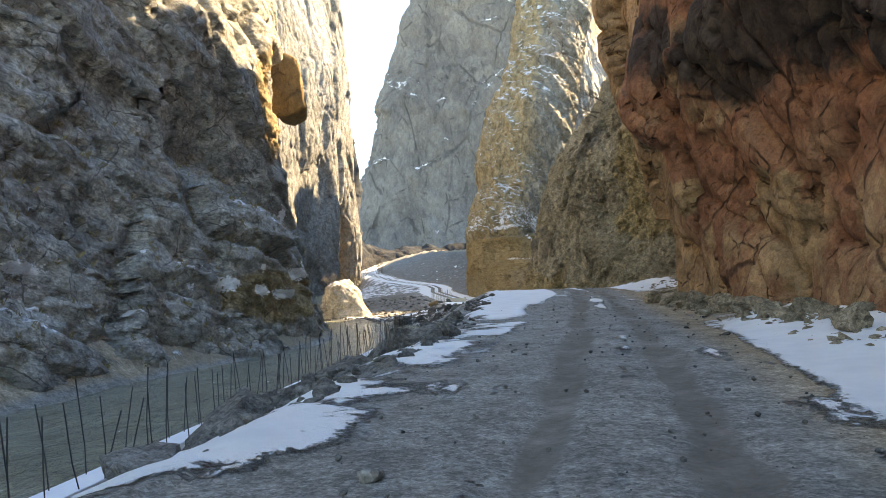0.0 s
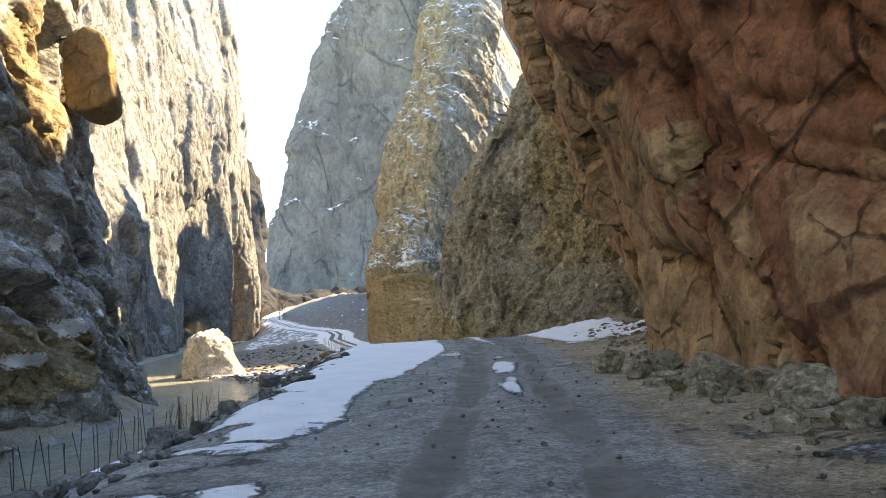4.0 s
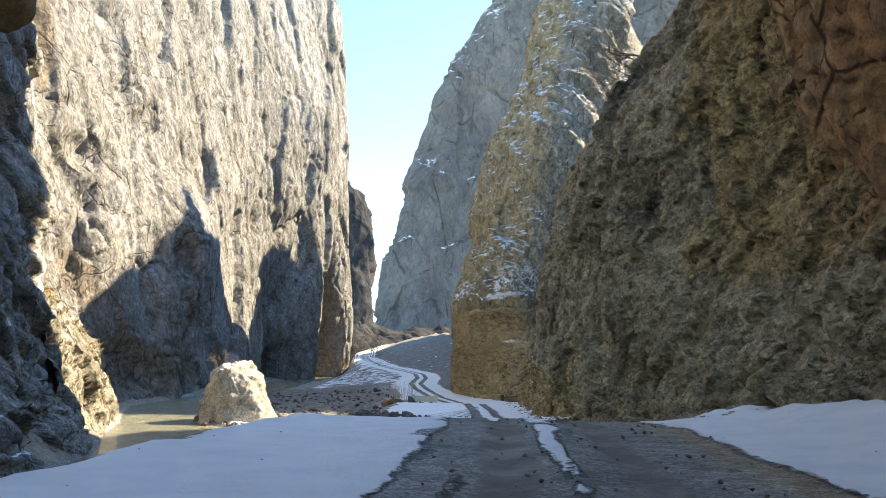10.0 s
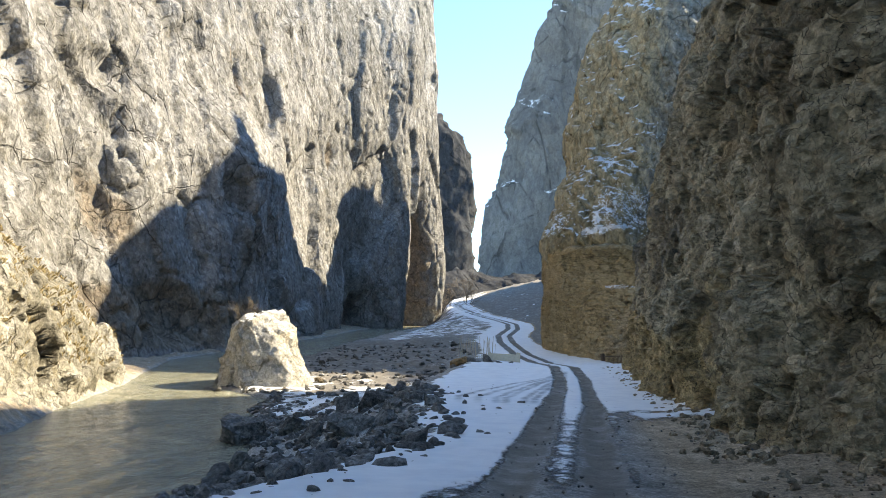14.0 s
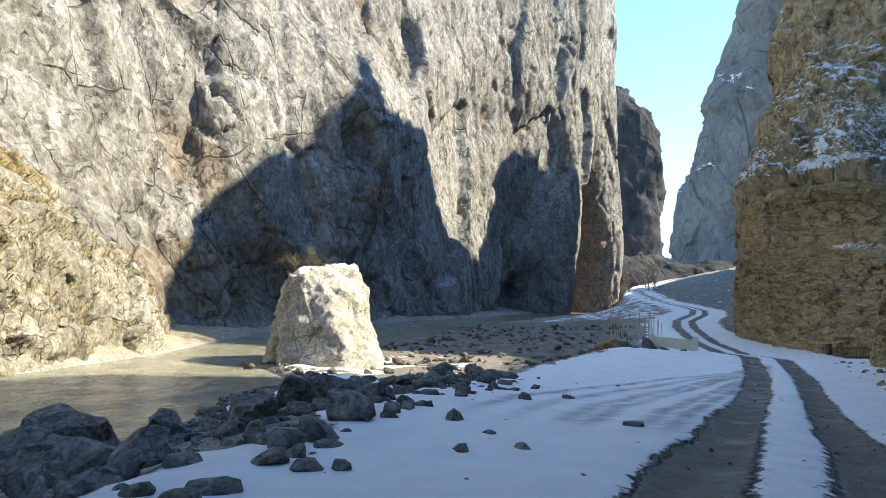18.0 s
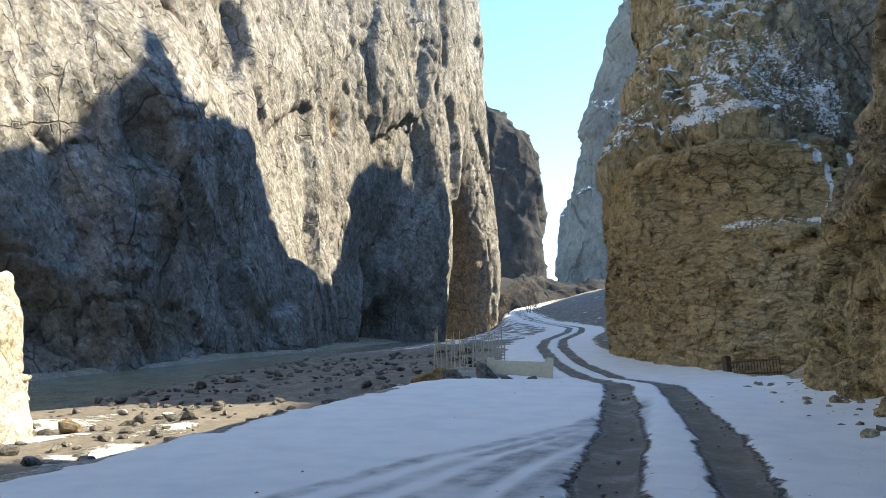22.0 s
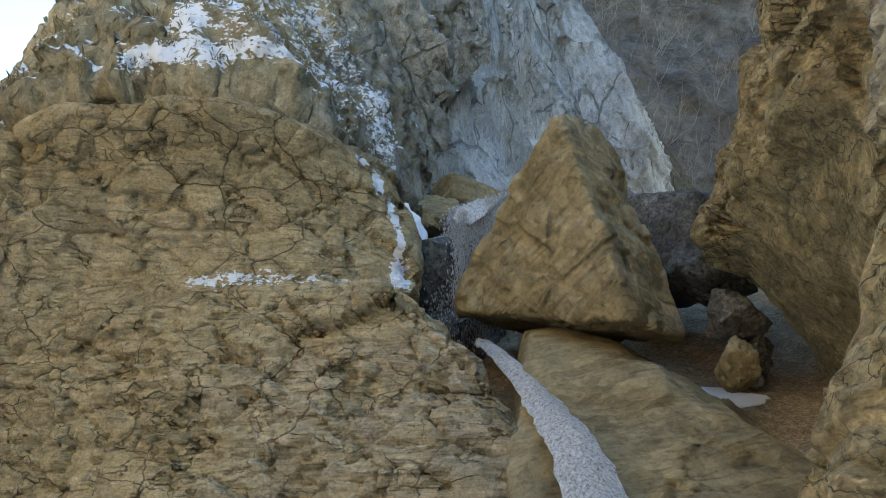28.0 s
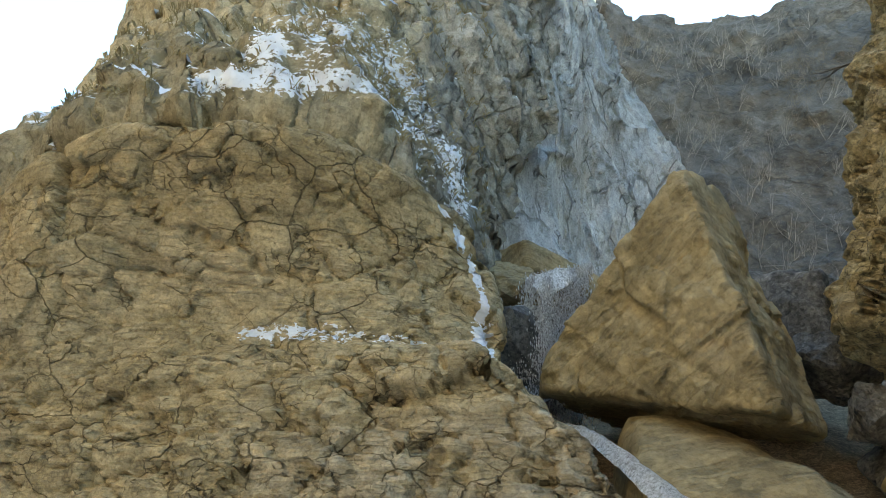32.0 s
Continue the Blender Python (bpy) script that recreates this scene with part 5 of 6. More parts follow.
ROUGH = [("fbm", 2.2, 0.35), ("cell", 1.3, 0.22), ("cell", 0.5, 0.08), ("fbm", 0.3, 0.04)]
big_rock("boulder", [(-1, -0.2, 0.02, 3.4), (0.85, -0.25, 0.46, 3.9), (-0.3, -1, 0.06, 2.9), (0.3, 1, 0.1, 2.8), (-0.8, 0.0, 0.6, 4.5), (0.5, -0.15, 0.85, 4.5),
                     (-0.1, -0.55, 0.83, 5.0), (0.85, 0.4, 0.35, 3.8), (0, 0, -1, 1.6), (0.5, -0.85, 0.15, 3.3), (-0.8, -0.6, 0.3, 3.7)],
         6, [("fbm", 2.6, 0.5), ("cell", 1.7, 0.45), ("cell", 0.6, 0.14), ("fbm", 0.3, 0.06)], (0, 0, 1.6), pose(-25.2, 108.4, -1.9, 0, 0, -12), M_BOULDER,
         "huge white and ochre boulder standing in the river", 3.0, 12)
M_SLAB = rock("orange_slab_rock", ((0.141, 0.0867, 0.0433), (0.217, 0.136, 0.065), (0.26, 0.178, 0.0978)), 1.6, (1, 1, 0.6), 0.4, 0.3, None, None, 0.5, speckle=0.4)
big_rock("rock_slab", [(0.15, -1, 0.1, 0.9), (1, 0.2, 0.15, 1.8), (-1, 0, -0.1, 1.6), (0.5, -0.2, -0.85, 3.2), (-0.4, 0, -0.9, 3.4), (0.6, 0, 0.8, 3.1), (-0.7, 0, 0.7, 3.0), (0, 1, 0, 2.5)], 5, [("fbm", 2.2, 0.35), ("cell", 1.2, 0.15)], (0, 0, 0), pose(-20.4, 66.2, 21.0) @ Matrix.Diagonal((0.85, 0.85, 0.85, 1)), M_SLAB,
         "orange-brown slab of rock hanging out of the grey cliff", 4.0, 18)
ROCK_OCHRE = rock("ochre_boulder_rock", ((0.261, 0.196, 0.107), (0.385, 0.302, 0.176), (0.468, 0.385, 0.256)), 1.9, (1, 1, 1), 0.0, 0.25, None, None, 0.7, speckle=0.35, dip=30, strata=0.3)
turn = Matrix(((0.351, -0.936, 0, 8.8), (-0.936, -0.351, 0, 128.6), (0, 0, 1, 4.85), (0, 0, 0, 1)))
big_rock("boulder", [(-0.038, 0.986, -0.162, 1.97), (-0.95, 0, 0.3, 3.35), (-0.6, 0, 0.8, 3.3), (0.98, 0, 0.18, 2.8), (-0.23, 0, -0.97, -0.9), (0, -1, 0.1, 2.3), (0, -0.1, 0.99, 5.7),
                     (0.75, 0.5, 0.5, 5.4), (0.9, 0.4, -0.3, 3.1), (0.55, -0.83, 0.2, 1.75), (-0.75, 0.6, 0.2, 3.5)],
         7, [("fbm", 2.4, 0.24), ("cell", 1.5, 0.2), ("cell", 0.7, 0.12), ("fbm", 0.4, 0.05), ("fbm", 0.15, 0.02)], (0.1, 0, 3.0), turn, ROCK_OCHRE,
         "great wedge-shaped ochre boulder jammed in the gully", 5.0, 30)
big_rock("boulder", [(-0.342, -0.568, 0.748, 2.1), (-0.87, 0.45, 0.2, 3.1), (-0.45, -0.85, 0.3, 3.7), (0.85, -0.5, 0.3, 4.0), (0.5, 0.86, 0, 3.6), (0, 0, -1, 3.4), (0.3, -0.5, 0.8, 2.6)],
         6, [("fbm", 2.4, 0.3), ("cell", 1.2, 0.18), ("fbm", 0.4, 0.05)], (0, 0, 0), pose(7.8, 125.1, 1.0), ROCK_OCHRE,
         "broad sloping slab of ochre rock below the wedge boulder", 7.0, 20)
big_rock("boulder", [(1, 0, 0, 1.9), (-1, 0, 0.1, 1.9), (0, 1, 0, 1.6), (0, -1, 0.05, 1.6), (-0.3, -0.25, 1, 1.3), (0, 0, -1, 1.8), (0.6, -0.6, 0.5, 1.9)],
         5, ROUGH[1:], (0, 0, 0), pose(12.6, 129.0, 9.2, 0, 0, 25), M_STONE, "dark angular block with a flat snowy top", 9.0, 24)
big_rock("boulder", [(1, 0, 0, 1.9), (-1, 0, 0, 1.9), (0, 1, 0, 1.0), (0, -1, 0, 1.0), (0.05, -0.1, 1, 0.42), (0, 0, -1, 0.6)],
         5, [("fbm", 1.2, 0.1), ("cell", 0.6, 0.06)], (0, 0, 0), pose(9.3, 135.0, 12.0, 0, 0, 12), ROCK_OCHRE, "flat ochre slab wedged above the waterfall", 2.0, 24)
for x, y, z, s, k in ((7.2, 133.6, 10.6, 0.85, 1), (11.7, 126.9, 7.0, 0.8, 2), (11.3, 125.9, 5.8, 0.65, 3), (9.7, 124.4, 4.1, 0.55, 4), (11.9, 126.2, 4.9, 0.7, 5), (9.6, 131.5, 8.6, 1.2, 6), (11.6, 132.6, 10.2, 1.4, 7), (7.9, 133.6, 7.0, 2.4, 8), (6.6, 133.2, 6.4, 1.8, 9)):
    ob = new("rock", stone_mesh("rock", 60 + k, 4))
    ob.data.materials.append(ROCK_OCHRE if k in (1, 4) else M_STONE)
    ob.matrix_basis = pose(x, y, z, 12 * k, 9 * k, 50 * k) @ Matrix.Diagonal((s, s, s * 0.85, 1))
    tagged(ob, "fallen rock wedged in the gully", "rock", "rocks in the gully")


def mound(name, at, size, seed, label, lumps=0.25, taper=0.0):
    d, f = BALLS[5]
    v = d * (np.array(size) * (1 + lumps * fbm(d * 1.6 + seed, 4))[:, None])
    v[:, :2] *= (1 - taper * (0.5 + 0.5 * d[:, 2:3]))
    v[:, 2] = np.maximum(v[:, 2], -0.3 * size[2] if not taper else -9)
    ob = new(name, tri_mesh(name, v, f))
    ob.data.materials.append(M_SNOW)
    ob.matrix_basis = at
    return tagged(ob, label, "snow", kind="stuff")


mound("snow_patch", pose(5.7, 132.5, 9.35, 0, -14, 0), (0.5, 0.45, 0.85), 2.0, "bright snow lying along the edge of the ochre rock", 0.7, 0.35)


def falling(name, path, widths, label, across):
    """A sheet of water along a path, rumpled."""
    p = spline(np.linspace(0, len(path) - 1, 90), np.array(path, float))
    w = np.interp(np.linspace(0, len(widths) - 1, 90), np.arange(len(widths)), widths) * (1 + 0.3 * fbm(p * 2.2, 3))
    s = np.linspace(-0.5, 0.5, 26)
    a = np.array(across, float)
    g = p[:, None] + a[None, None] * (w[:, None] * s[None, :])[:, :, None]
    g[:, :, 2] += 0.16 * np.cos(s * np.pi)[None, :]
    q = g.reshape(-1, 3)
    g = g + (0.10 * fbm(q * np.array((4.0, 4.0, 1.2)), 4)).reshape(g.shape[:2])[:, :, None] * np.array((-0.7, -0.5, 0.5))
    ob = new(name, grid_mesh(name, g))
    ob.data.materials.append(M_FALL)
    return tagged(ob, label, "waterfall")


falling("waterfall", ((9.8, 134.0, 11.4), (8.9, 133.0, 11.1), (8.2, 132.2, 10.75), (7.6, 131.8, 10.35), (7.15, 131.5, 9.85), (6.95, 131.4, 9.5)), (0.7, 0.9, 1.1, 1.1, 0.9, 0.3), "small white waterfall spraying down behind the wedge boulder", (0.86, -0.5, 0))
falling("stream", ((6.6, 130.0, 5.6), (6.4, 129.0, 5.25), (6.1, 127.5, 4.5), (5.9, 126.3, 3.75), (5.55, 125.0, 3.0), (5.2, 123.9, 2.35), (4.7, 122.6, 1.2), (4.2, 121.4, 0.1)), (0.35, 0.4, 0.5, 0.65, 0.8, 0.9, 1.0, 1.1), "thin stream running down a rock chute", (0.93, -0.35, 0.1))


def drops(count, origin, width, speed, reach, seed):
    """Long drops thrown from a lip: places and sizes of small diamonds."""
    rng = np.random.RandomState(seed)
    fall_t = rng.rand(count) ** 0.75 * reach
    start = np.array(origin) + (rng.rand(count)[:, None] - 0.5) * np.array(width) + 0.07 * rng.normal(size=(count, 3))
    go = np.array(speed) * (0.45 + 0.8 * rng.rand(count))[:, None] + 0.2 * rng.normal(size=(count, 3))
    at = start + go * fall_t[:, None]
    at[:, 2] -= 4.6 * fall_t ** 2
    return at, 0.007 + 0.02 * rng.rand(count) ** 2


d0 = np.array(((1, 0, 0), (-1, 0, 0), (0, 1, 0), (0, -1, 0), (0, 0, 2.4), (0, 0, -2.4)), float)
f0 = np.array(((0, 2, 4), (2, 1, 4), (1, 3, 4), (3, 0, 4), (2, 0, 5), (1, 2, 5), (3, 1, 5), (0, 3, 5)))
many = [drops(14000, (7.8, 131.9, 10.5), (1.5, -0.85, 0.4), (-1.0, -0.6, 0.1), 1.0, 31), drops(1500, (6.5, 130.6, 9.4), (0.3, 0.3, 0.6), (-0.3, -0.2, 0.0), 0.7, 32)]
at, size = (np.concatenate([m[k] for m in many]) for k in range(2))
v = at[:, None] + d0[None] * size[:, None, None]
f = f0[None] + (np.arange(len(at)) * len(d0))[:, None, None]
spray = new("spray", tri_mesh("spray", v.reshape(-1, 3), f.reshape(-1, 3)))
spray.data.materials.append(M_FALL)
tagged(spray, "white drops of spray falling from the waterfall", "spray", kind="stuff")

# ---- loose stones ----
STONES = [stone_mesh("stone", k, 2) for k in range(9)]
STONES_FINE = [stone_mesh("stone", 20 + k, 4) for k in range(5)]
for me in STONES[:6] + STONES_FINE:
    me.materials.append(M_STONE)
for me in STONES[6:]:
    me.materials.append(M_BROWN_STONE)
STONES_BROWN = [stone_mesh("stone", 40 + k, 4) for k in range(4)]
for me in STONES_BROWN:
    me.materials.append(M_BROWN_STONE)
rs = np.random.RandomState(11)


def stone(x, y, s, me, label, group, sink=0.25):
    ob = new("stone", me)
    ob.matrix_basis = pose(x, y, ground_at(x, y) + s * (0.5 - sink), 0, 0, rs.rand() * 360) @ pose(0, 0, 0, rs.normal() * 14, rs.normal() * 14, 0) @ Matrix.Diagonal((s * (0.9 + 0.4 * rs.rand()), s * (0.8 + 0.3 * rs.rand()), s * (0.7 + 0.3 * rs.rand()), 1))
    return tagged(ob, label, "stone", group)


# along the bank beside the river
for k in range(110):
    y = 66 + 30 * rs.rand()
    b = float(bank_left(np.array(y)))
    x = b + 0.1 + 0.8 * rs.normal() - 3.4 * rs.rand() ** 1.4
    s = 0.10 + 0.30 * rs.rand() ** 2.2
    stone(x, y, s, STONES[k % 6], "grey angular stone in the rubble of the river bank", "rubble on the river bank", 0.1)
for x, y, s in ((-6.0, 80.9, 0.62), (-8.6, 83.2, 0.5), (-12.8, 85.5, 0.95), (-11.2, 86.4, 0.7), (-9.6, 79.8, 0.55), (-7.6, 86.8, 0.5), (-6.9, 77.4, 0.45), (-9.9, 89.6, 0.5), (-5.2, 83.0, 0.4), (-13.8, 88.6, 0.5), (-4.6, 74.8, 0.4), (-5.4, 72.0, 0.5)):
    stone(x, y, s, STONES_FINE[int(10 * s) % 5], "large dark grey rock in the rubble of the river bank", "large rocks on the river bank")
# between the road and the iron bars
for k in range(30):
    y = 9 + 36 * rs.rand()
    x = float(bank_left(np.array(y))) - 0.3 - 3.0 * rs.rand()
    stone(x, y, 0.12 + 0.4 * rs.rand() ** 2.2, STONES_FINE[k % 5] if k % 5 == 0 else STONES[k % 6], "round grey river stone half sunk in the bank", "stones below the road")
for x, y, s in ((-3.6, 15.4, 0.6), (-4.4, 19.0, 0.5), (-4.9, 12.6, 0.75), (-3.2, 22.0, 0.45), (-4.6, 25.6, 0.5), (-5.2, 16.6, 0.65), (-5.6, 20.6, 0.5), (-4.6, 29.4, 0.5), (-3.9, 33.8, 0.42), (-5.4, 10.4, 0.6)):
    stone(x, y, s, STONES_FINE[int(10 * s) % 5], "large rounded grey boulder half sunk in the bank", "stones below the road")
# talus at the foot of the red wall
for k in range(120):
    y = 12 + 23 * rs.rand()
    x = 6.3 + 1.6 * rs.rand() ** 0.6 - 0.4 * (k % 7 == 0)
    stone(x, y, 0.08 + 0.30 * rs.rand() ** 2.0, STONES_BROWN[k % 4], "broken brown stone in the talus below the wall", "talus of the red wall", 0.15)
for x, y, s in ((7.5, 27.2, 0.5), (7.7, 30.6, 0.6), (7.8, 33.6, 0.45), (7.6, 24.4, 0.7), (7.7, 20.2, 0.5)):
    stone(x, y, s, STONES_BROWN[int(10 * s) % 4], "large broken block at the foot of the wall", "talus of the red wall")
# stones lying on the snow beside the ruts
for k in range(30):
    y = 82 + 16 * rs.rand()
    x = float(bank_left(np.array(y))) + 0.2 + 3.6 * rs.rand() ** 1.6
    stone(x, y, 0.035 + 0.13 * rs.rand() ** 2, STONES[k % 6], "small dark stone lying on the snow", "stones on the snow")
for k in range(16):
    y = 74 + 44 * rs.rand()
    x = float(road_x(np.array(y))) + 2.6 + 2.0 * rs.rand()
    stone(x, y, 0.03 + 0.2 * rs.rand() ** 2.6, STONES[(k % 3) + 6], "brown stone fallen from the rock wall", "stones below the dark wall")
for k in range(26):
    y = 3 + 34 * rs.rand()
    x = float(road_x(np.array(y))) + (1.7 + 1.5 * rs.rand()) * (1 if rs.rand() < 0.45 else -1) + 0.2 * rs.normal()
    stone(x, y, 0.03 + 0.09 * rs.rand() ** 2, STONES[k % 6], "grey stone lying at the edge of the wheel tracks", "stones on the road")
# round the foot of the white boulder
for k in range(14):
    a = rs.rand() * 6.28
    x, y = -24.5 + (3.9 + 1.6 * rs.rand()) * math.cos(a), 108 + (3.6 + 1.6 * rs.rand()) * math.sin(a)
    ob = stone(x, y, 0.15 + 0.4 * rs.rand() ** 2, STONES[k % 9], "wet stone at the foot of the white boulder", "stones round the boulder")
    ob.location.z = max(ob.location.z, float(water_z(np.array(y))) + 0.05)

# gravel too small to count
gv = []
d0, f0 = ball(1)
for k in range(4200):
    y = 4 + 114 * rs.rand()
    u = rs.normal() * 2.4 if k % 3 else (3.4 + 2.6 * rs.rand()) * (1 if rs.rand() < 0.6 else -1)
    gv.append((y, u, 0.008 + 0.034 * rs.rand() ** 4))
gv = np.array(gv)
px = road_x(gv[:, 0]) + gv[:, 1]
pz = ground_height(px, gv[:, 0])
jig = rs.normal(size=(len(gv), len(d0), 1)) * 0.22 + 1
v = d0[None] * jig * gv[:, 2][:, None, None] * np.array((1, 1, 0.7)) + np.stack([px, gv[:, 0], pz + 0.3 * gv[:, 2] + 0.02], 1)[:, None]
f = f0[None] + (np.arange(len(gv)) * len(d0))[:, None, None]
gravel = new("gravel", tri_mesh("gravel", v.reshape(-1, 3), f.reshape(-1, 3), False))
gravel.data.materials.append(M_STONE)
tagged(gravel, "loose grey gravel scattered over the road", "gravel", kind="stuff")


# rubble too small to tell apart, along the bank and the walls
def scatter(name, rows, shapes, material, label, category):
    """Many small stones in one mesh; rows: x, y, size."""
    rows = np.array(rows)
    z = ground_height(rows[:, 0], rows[:, 1])
    vs, fs, base = [], [], 0
    for k, (x, y, s) in enumerate(rows):
        v0, f1 = shapes[k % len(shapes)]
        a, t = rs.rand() * 6.28, rs.normal() * 0.4
        q = v0 * s * (np.array((1.2, 0.85, 0.7)) + 0.12 * rs.normal(size=3))
        q = q @ np.array(((1, 0, 0), (0, math.cos(t), math.sin(t)), (0, -math.sin(t), math.cos(t))))
        q = q @ np.array(((math.cos(a), math.sin(a), 0), (-math.sin(a), math.cos(a), 0), (0, 0, 1)))
        vs.append(q + np.array((x, y, z[k] + 0.3 * s)))
        fs.append(f1 + base)
        base += len(q)
    ob = new(name, tri_mesh(name, np.concatenate(vs), np.concatenate(fs), False))
    ob.data.materials.append(material)
    return tagged(ob, label, category, kind="stuff")


def shape_of(me):
    v = np.zeros(len(me.vertices) * 3, np.float32)
    me.vertices.foreach_get("co", v)
    return v.reshape(-1, 3), np.array([p.vertices[:] for p in me.polygons])


SHAPES = [shape_of(me) for me in STONES[:6]]
TINY = [(d0 * (1 + 0.25 * rs.normal(size=(len(d0), 1))), f0) for k in range(8)]
rows = []
for k in range(1500):
    y = 64 + 33 * rs.rand()
    b = float(bank_left(np.array(y)))
    rows.append((b + 0.5 * rs.normal() - (b - float(river_right(np.array(y))) + 0.4) * rs.rand(), y, 0.05 + 0.17 * rs.rand() ** 2))
for k in range(260):
    y = 86 + 24 * rs.rand()
    r = float(river_right(np.array(y)))
    rows.append((r + 1.2 * rs.rand() + 0.4 * rs.normal(), y, 0.06 + 0.16 * rs.rand() ** 2))
for k in range(620):
    y = 98 + 48 * rs.rand()
    r, b = float(river_right(np.array(y))), float(bank_left(np.array(y)))
    rows.append((r - 0.5 + (b - 1.2 - r) * rs.rand(), y, 0.08 + 0.24 * rs.rand() ** 2))
for k in range(360):
    y = 8 + 40 * rs.rand()
    rows.append((float(bank_left(np.array(y))) - 0.2 - 3.0 * rs.rand(), y, 0.05 + 0.15 * rs.rand() ** 2))
scatter("rubble", rows, SHAPES, M_STONE, "dark angular rubble heaped along the river bank", "rubble")
rows = []
for k in range(3600):
    if k % 2:
        y = 4 + 46 * rs.rand()
        x = float(road_x(np.array(y))) + 3.4 + 3.0 * rs.rand() ** 0.6
    else:
        y = 58 + 59 * rs.rand()
        x = float(road_x(np.array(y))) + 3.0 + 2.6 * rs.rand() ** 0.6
    rows.append((x, y, 0.025 + 0.11 * rs.rand() ** 2.6))
scatter("rubble", rows, TINY, M_BROWN_STONE, "small brown rubble along the foot of the rock walls", "rubble")


# ---- works beside the road ----
def box(name, sx, sy, sz, bevel=0.02, taper=0.0):
    bm = bmesh.new()
    bmesh.ops.create_cube(bm, size=1.0)
    for w in bm.verts:
        t = 1 - taper * (w.co.z + 0.5)
        w.co = Vector((w.co.x * sx * t, w.co.y * sy * t, w.co.z * sz))
    bmesh.ops.bevel(bm, geom=bm.edges[:], offset=bevel, segments=2, affect="EDGES", profile=0.6)
    return bm


wall = thing("retaining_wall", pose(-6.75, 25, -1.55), "unfinished concrete footing with rows of rusty steel bars beside the river", "retaining wall")
slab = part("footing", box("footing", 0.75, 46, 1.1, 0.05), M_CONCRETE, wall, "snow-dusted concrete footing", pose(0, 0, -0.35))
part("snow_cover", box("snow_cover", 0.55, 45.6, 0.05, 0.02), M_SNOW, slab, "thin snow on the footing", pose(-0.05, 0, 0.575))
bars = [tube("bar", [(0, 0, 0), (0.01 * k, 0.015, 0.5), (0.03 * (k - 1), -0.02 * k, 1.25 + 0.12 * k)], [0.011, 0.011, 0.011], 6) for k in range(3)]
for k in range(118):
    y = -22 + 44.5 * (k // 2) / 59 + 0.08 * rs.normal()
    part("steel_bar", bars[k % 3], M_DARKSTEEL, wall, "", pose(-0.24 if k % 2 else 0.2, y, 0.18 - 0.25 * (rs.rand() < 0.1), 5 * rs.normal(), 5 * rs.normal(), 360 * rs.rand()) @ Matrix.Diagonal((1, 1, 0.8 + 0.4 * rs.rand(), 1)))
beam = thing("timber_beam", pose(-5.5, 20.6, ground_at(-5.5, 20.6) + 0.16, 3, 0, -52), "grey squared timber lying on the bank", "beam")
part("beam", box("beam", 0.22, 2.6, 0.18, 0.02), M_TIMBER, beam)

posts = thing("timber_posts", pose(-8.2, 47.2, ground_at(-8.2, 47.2)), "three weathered upright posts on the river bank", "posts")
for x, y, h in ((0, 0, 1.35), (0.35, 0.5, 1.0), (0.5, -0.2, 0.6)):
    part("post", tube("post", [(x, y, -0.3), (x + 0.02, y, 0.5 * h), (x + 0.03, y, h), (x + 0.03, y, h + 0.01)], [0.085, 0.08, 0.075, 0.01], 9), M_TIMBER, posts)

zb = ground_at(-9.0, 124.4)
barrier = thing("concrete_block", pose(-9.3, 124.2, max(zb, -0.42), 0, 4, 14), "white concrete block with raised ends beside the road", "concrete block")
bm = bmesh.new()
prof = ((-1.5, 0), (1.5, 0), (1.5, 0.85), (1.2, 0.9), (1.1, 0.68), (-1.15, 0.6), (-1.25, 0.74), (-1.5, 0.7))
fr = [bm.verts.new((x, -0.28, z)) for x, z in prof]
bk = [bm.verts.new((x, 0.28, z)) for x, z in prof]
bm.faces.new(fr)
bm.faces.new(bk[::-1])
for k in range(len(prof)):
    bm.faces.new((fr[k], fr[k - 1], bk[k - 1], bk[k]))
bmesh.ops.recalc_face_normals(bm, faces=bm.faces[:])
bmesh.ops.bevel(bm, geom=bm.edges[:], offset=0.03, segments=2, affect="EDGES", profile=0.6)
M_WHITE = plain("whitewashed_concrete", (0.56, 0.51, 0.40), 0.85, 0.0, 0.15, 5)
part("block", bm, M_WHITE, barrier)

cage = thing("steel_bar_cage", pose(-12.0, 124.8, ground_at(-12.0, 124.8) - 0.1, 0, 0, 24), "cluster of upright pale rusty steel bars in a concrete footing", "steel bars")
part("footing", box("footing", 3.6, 1.4, 0.7, 0.08), M_CONCRETE, cage, "rough concrete footing", pose(0, 0, 0.1))
M_PALESTEEL = plain("pale_rusty_steel", (0.46, 0.39, 0.29), 0.75, 0.0)
long_bar = tube("bar", [(0, 0, 0), (0.02, 0.01, 0.8), (0.0, 0.05, 1.9)], [0.02, 0.02, 0.02], 6)
for k in range(34):
    part("steel_bar", long_bar, M_PALESTEEL, cage, "", pose(-1.65 + 3.3 * (k // 2) / 16, 0.5 * (1 if k % 2 else -1), 0.3, 4 * rs.normal(), 4 * rs.normal(), 360 * rs.rand()) @ Matrix.Diagonal((1, 1, 0.75 + 0.5 * rs.rand(), 1)))
for x, y, s in ((-10.5, 123.2, 0.55), (-12.0, 122.8, 0.45), (-11.2, 122.4, 0.22), (-14.4, 121.6, 0.3), (-9.3, 122.4, 0.24), (-8.4, 122.9, 0.18)):
    stone(x, y, s, STONES_FINE[int(10 * s) % 5], "pale broken block beside the steel bars", "blocks beside the steel bars")

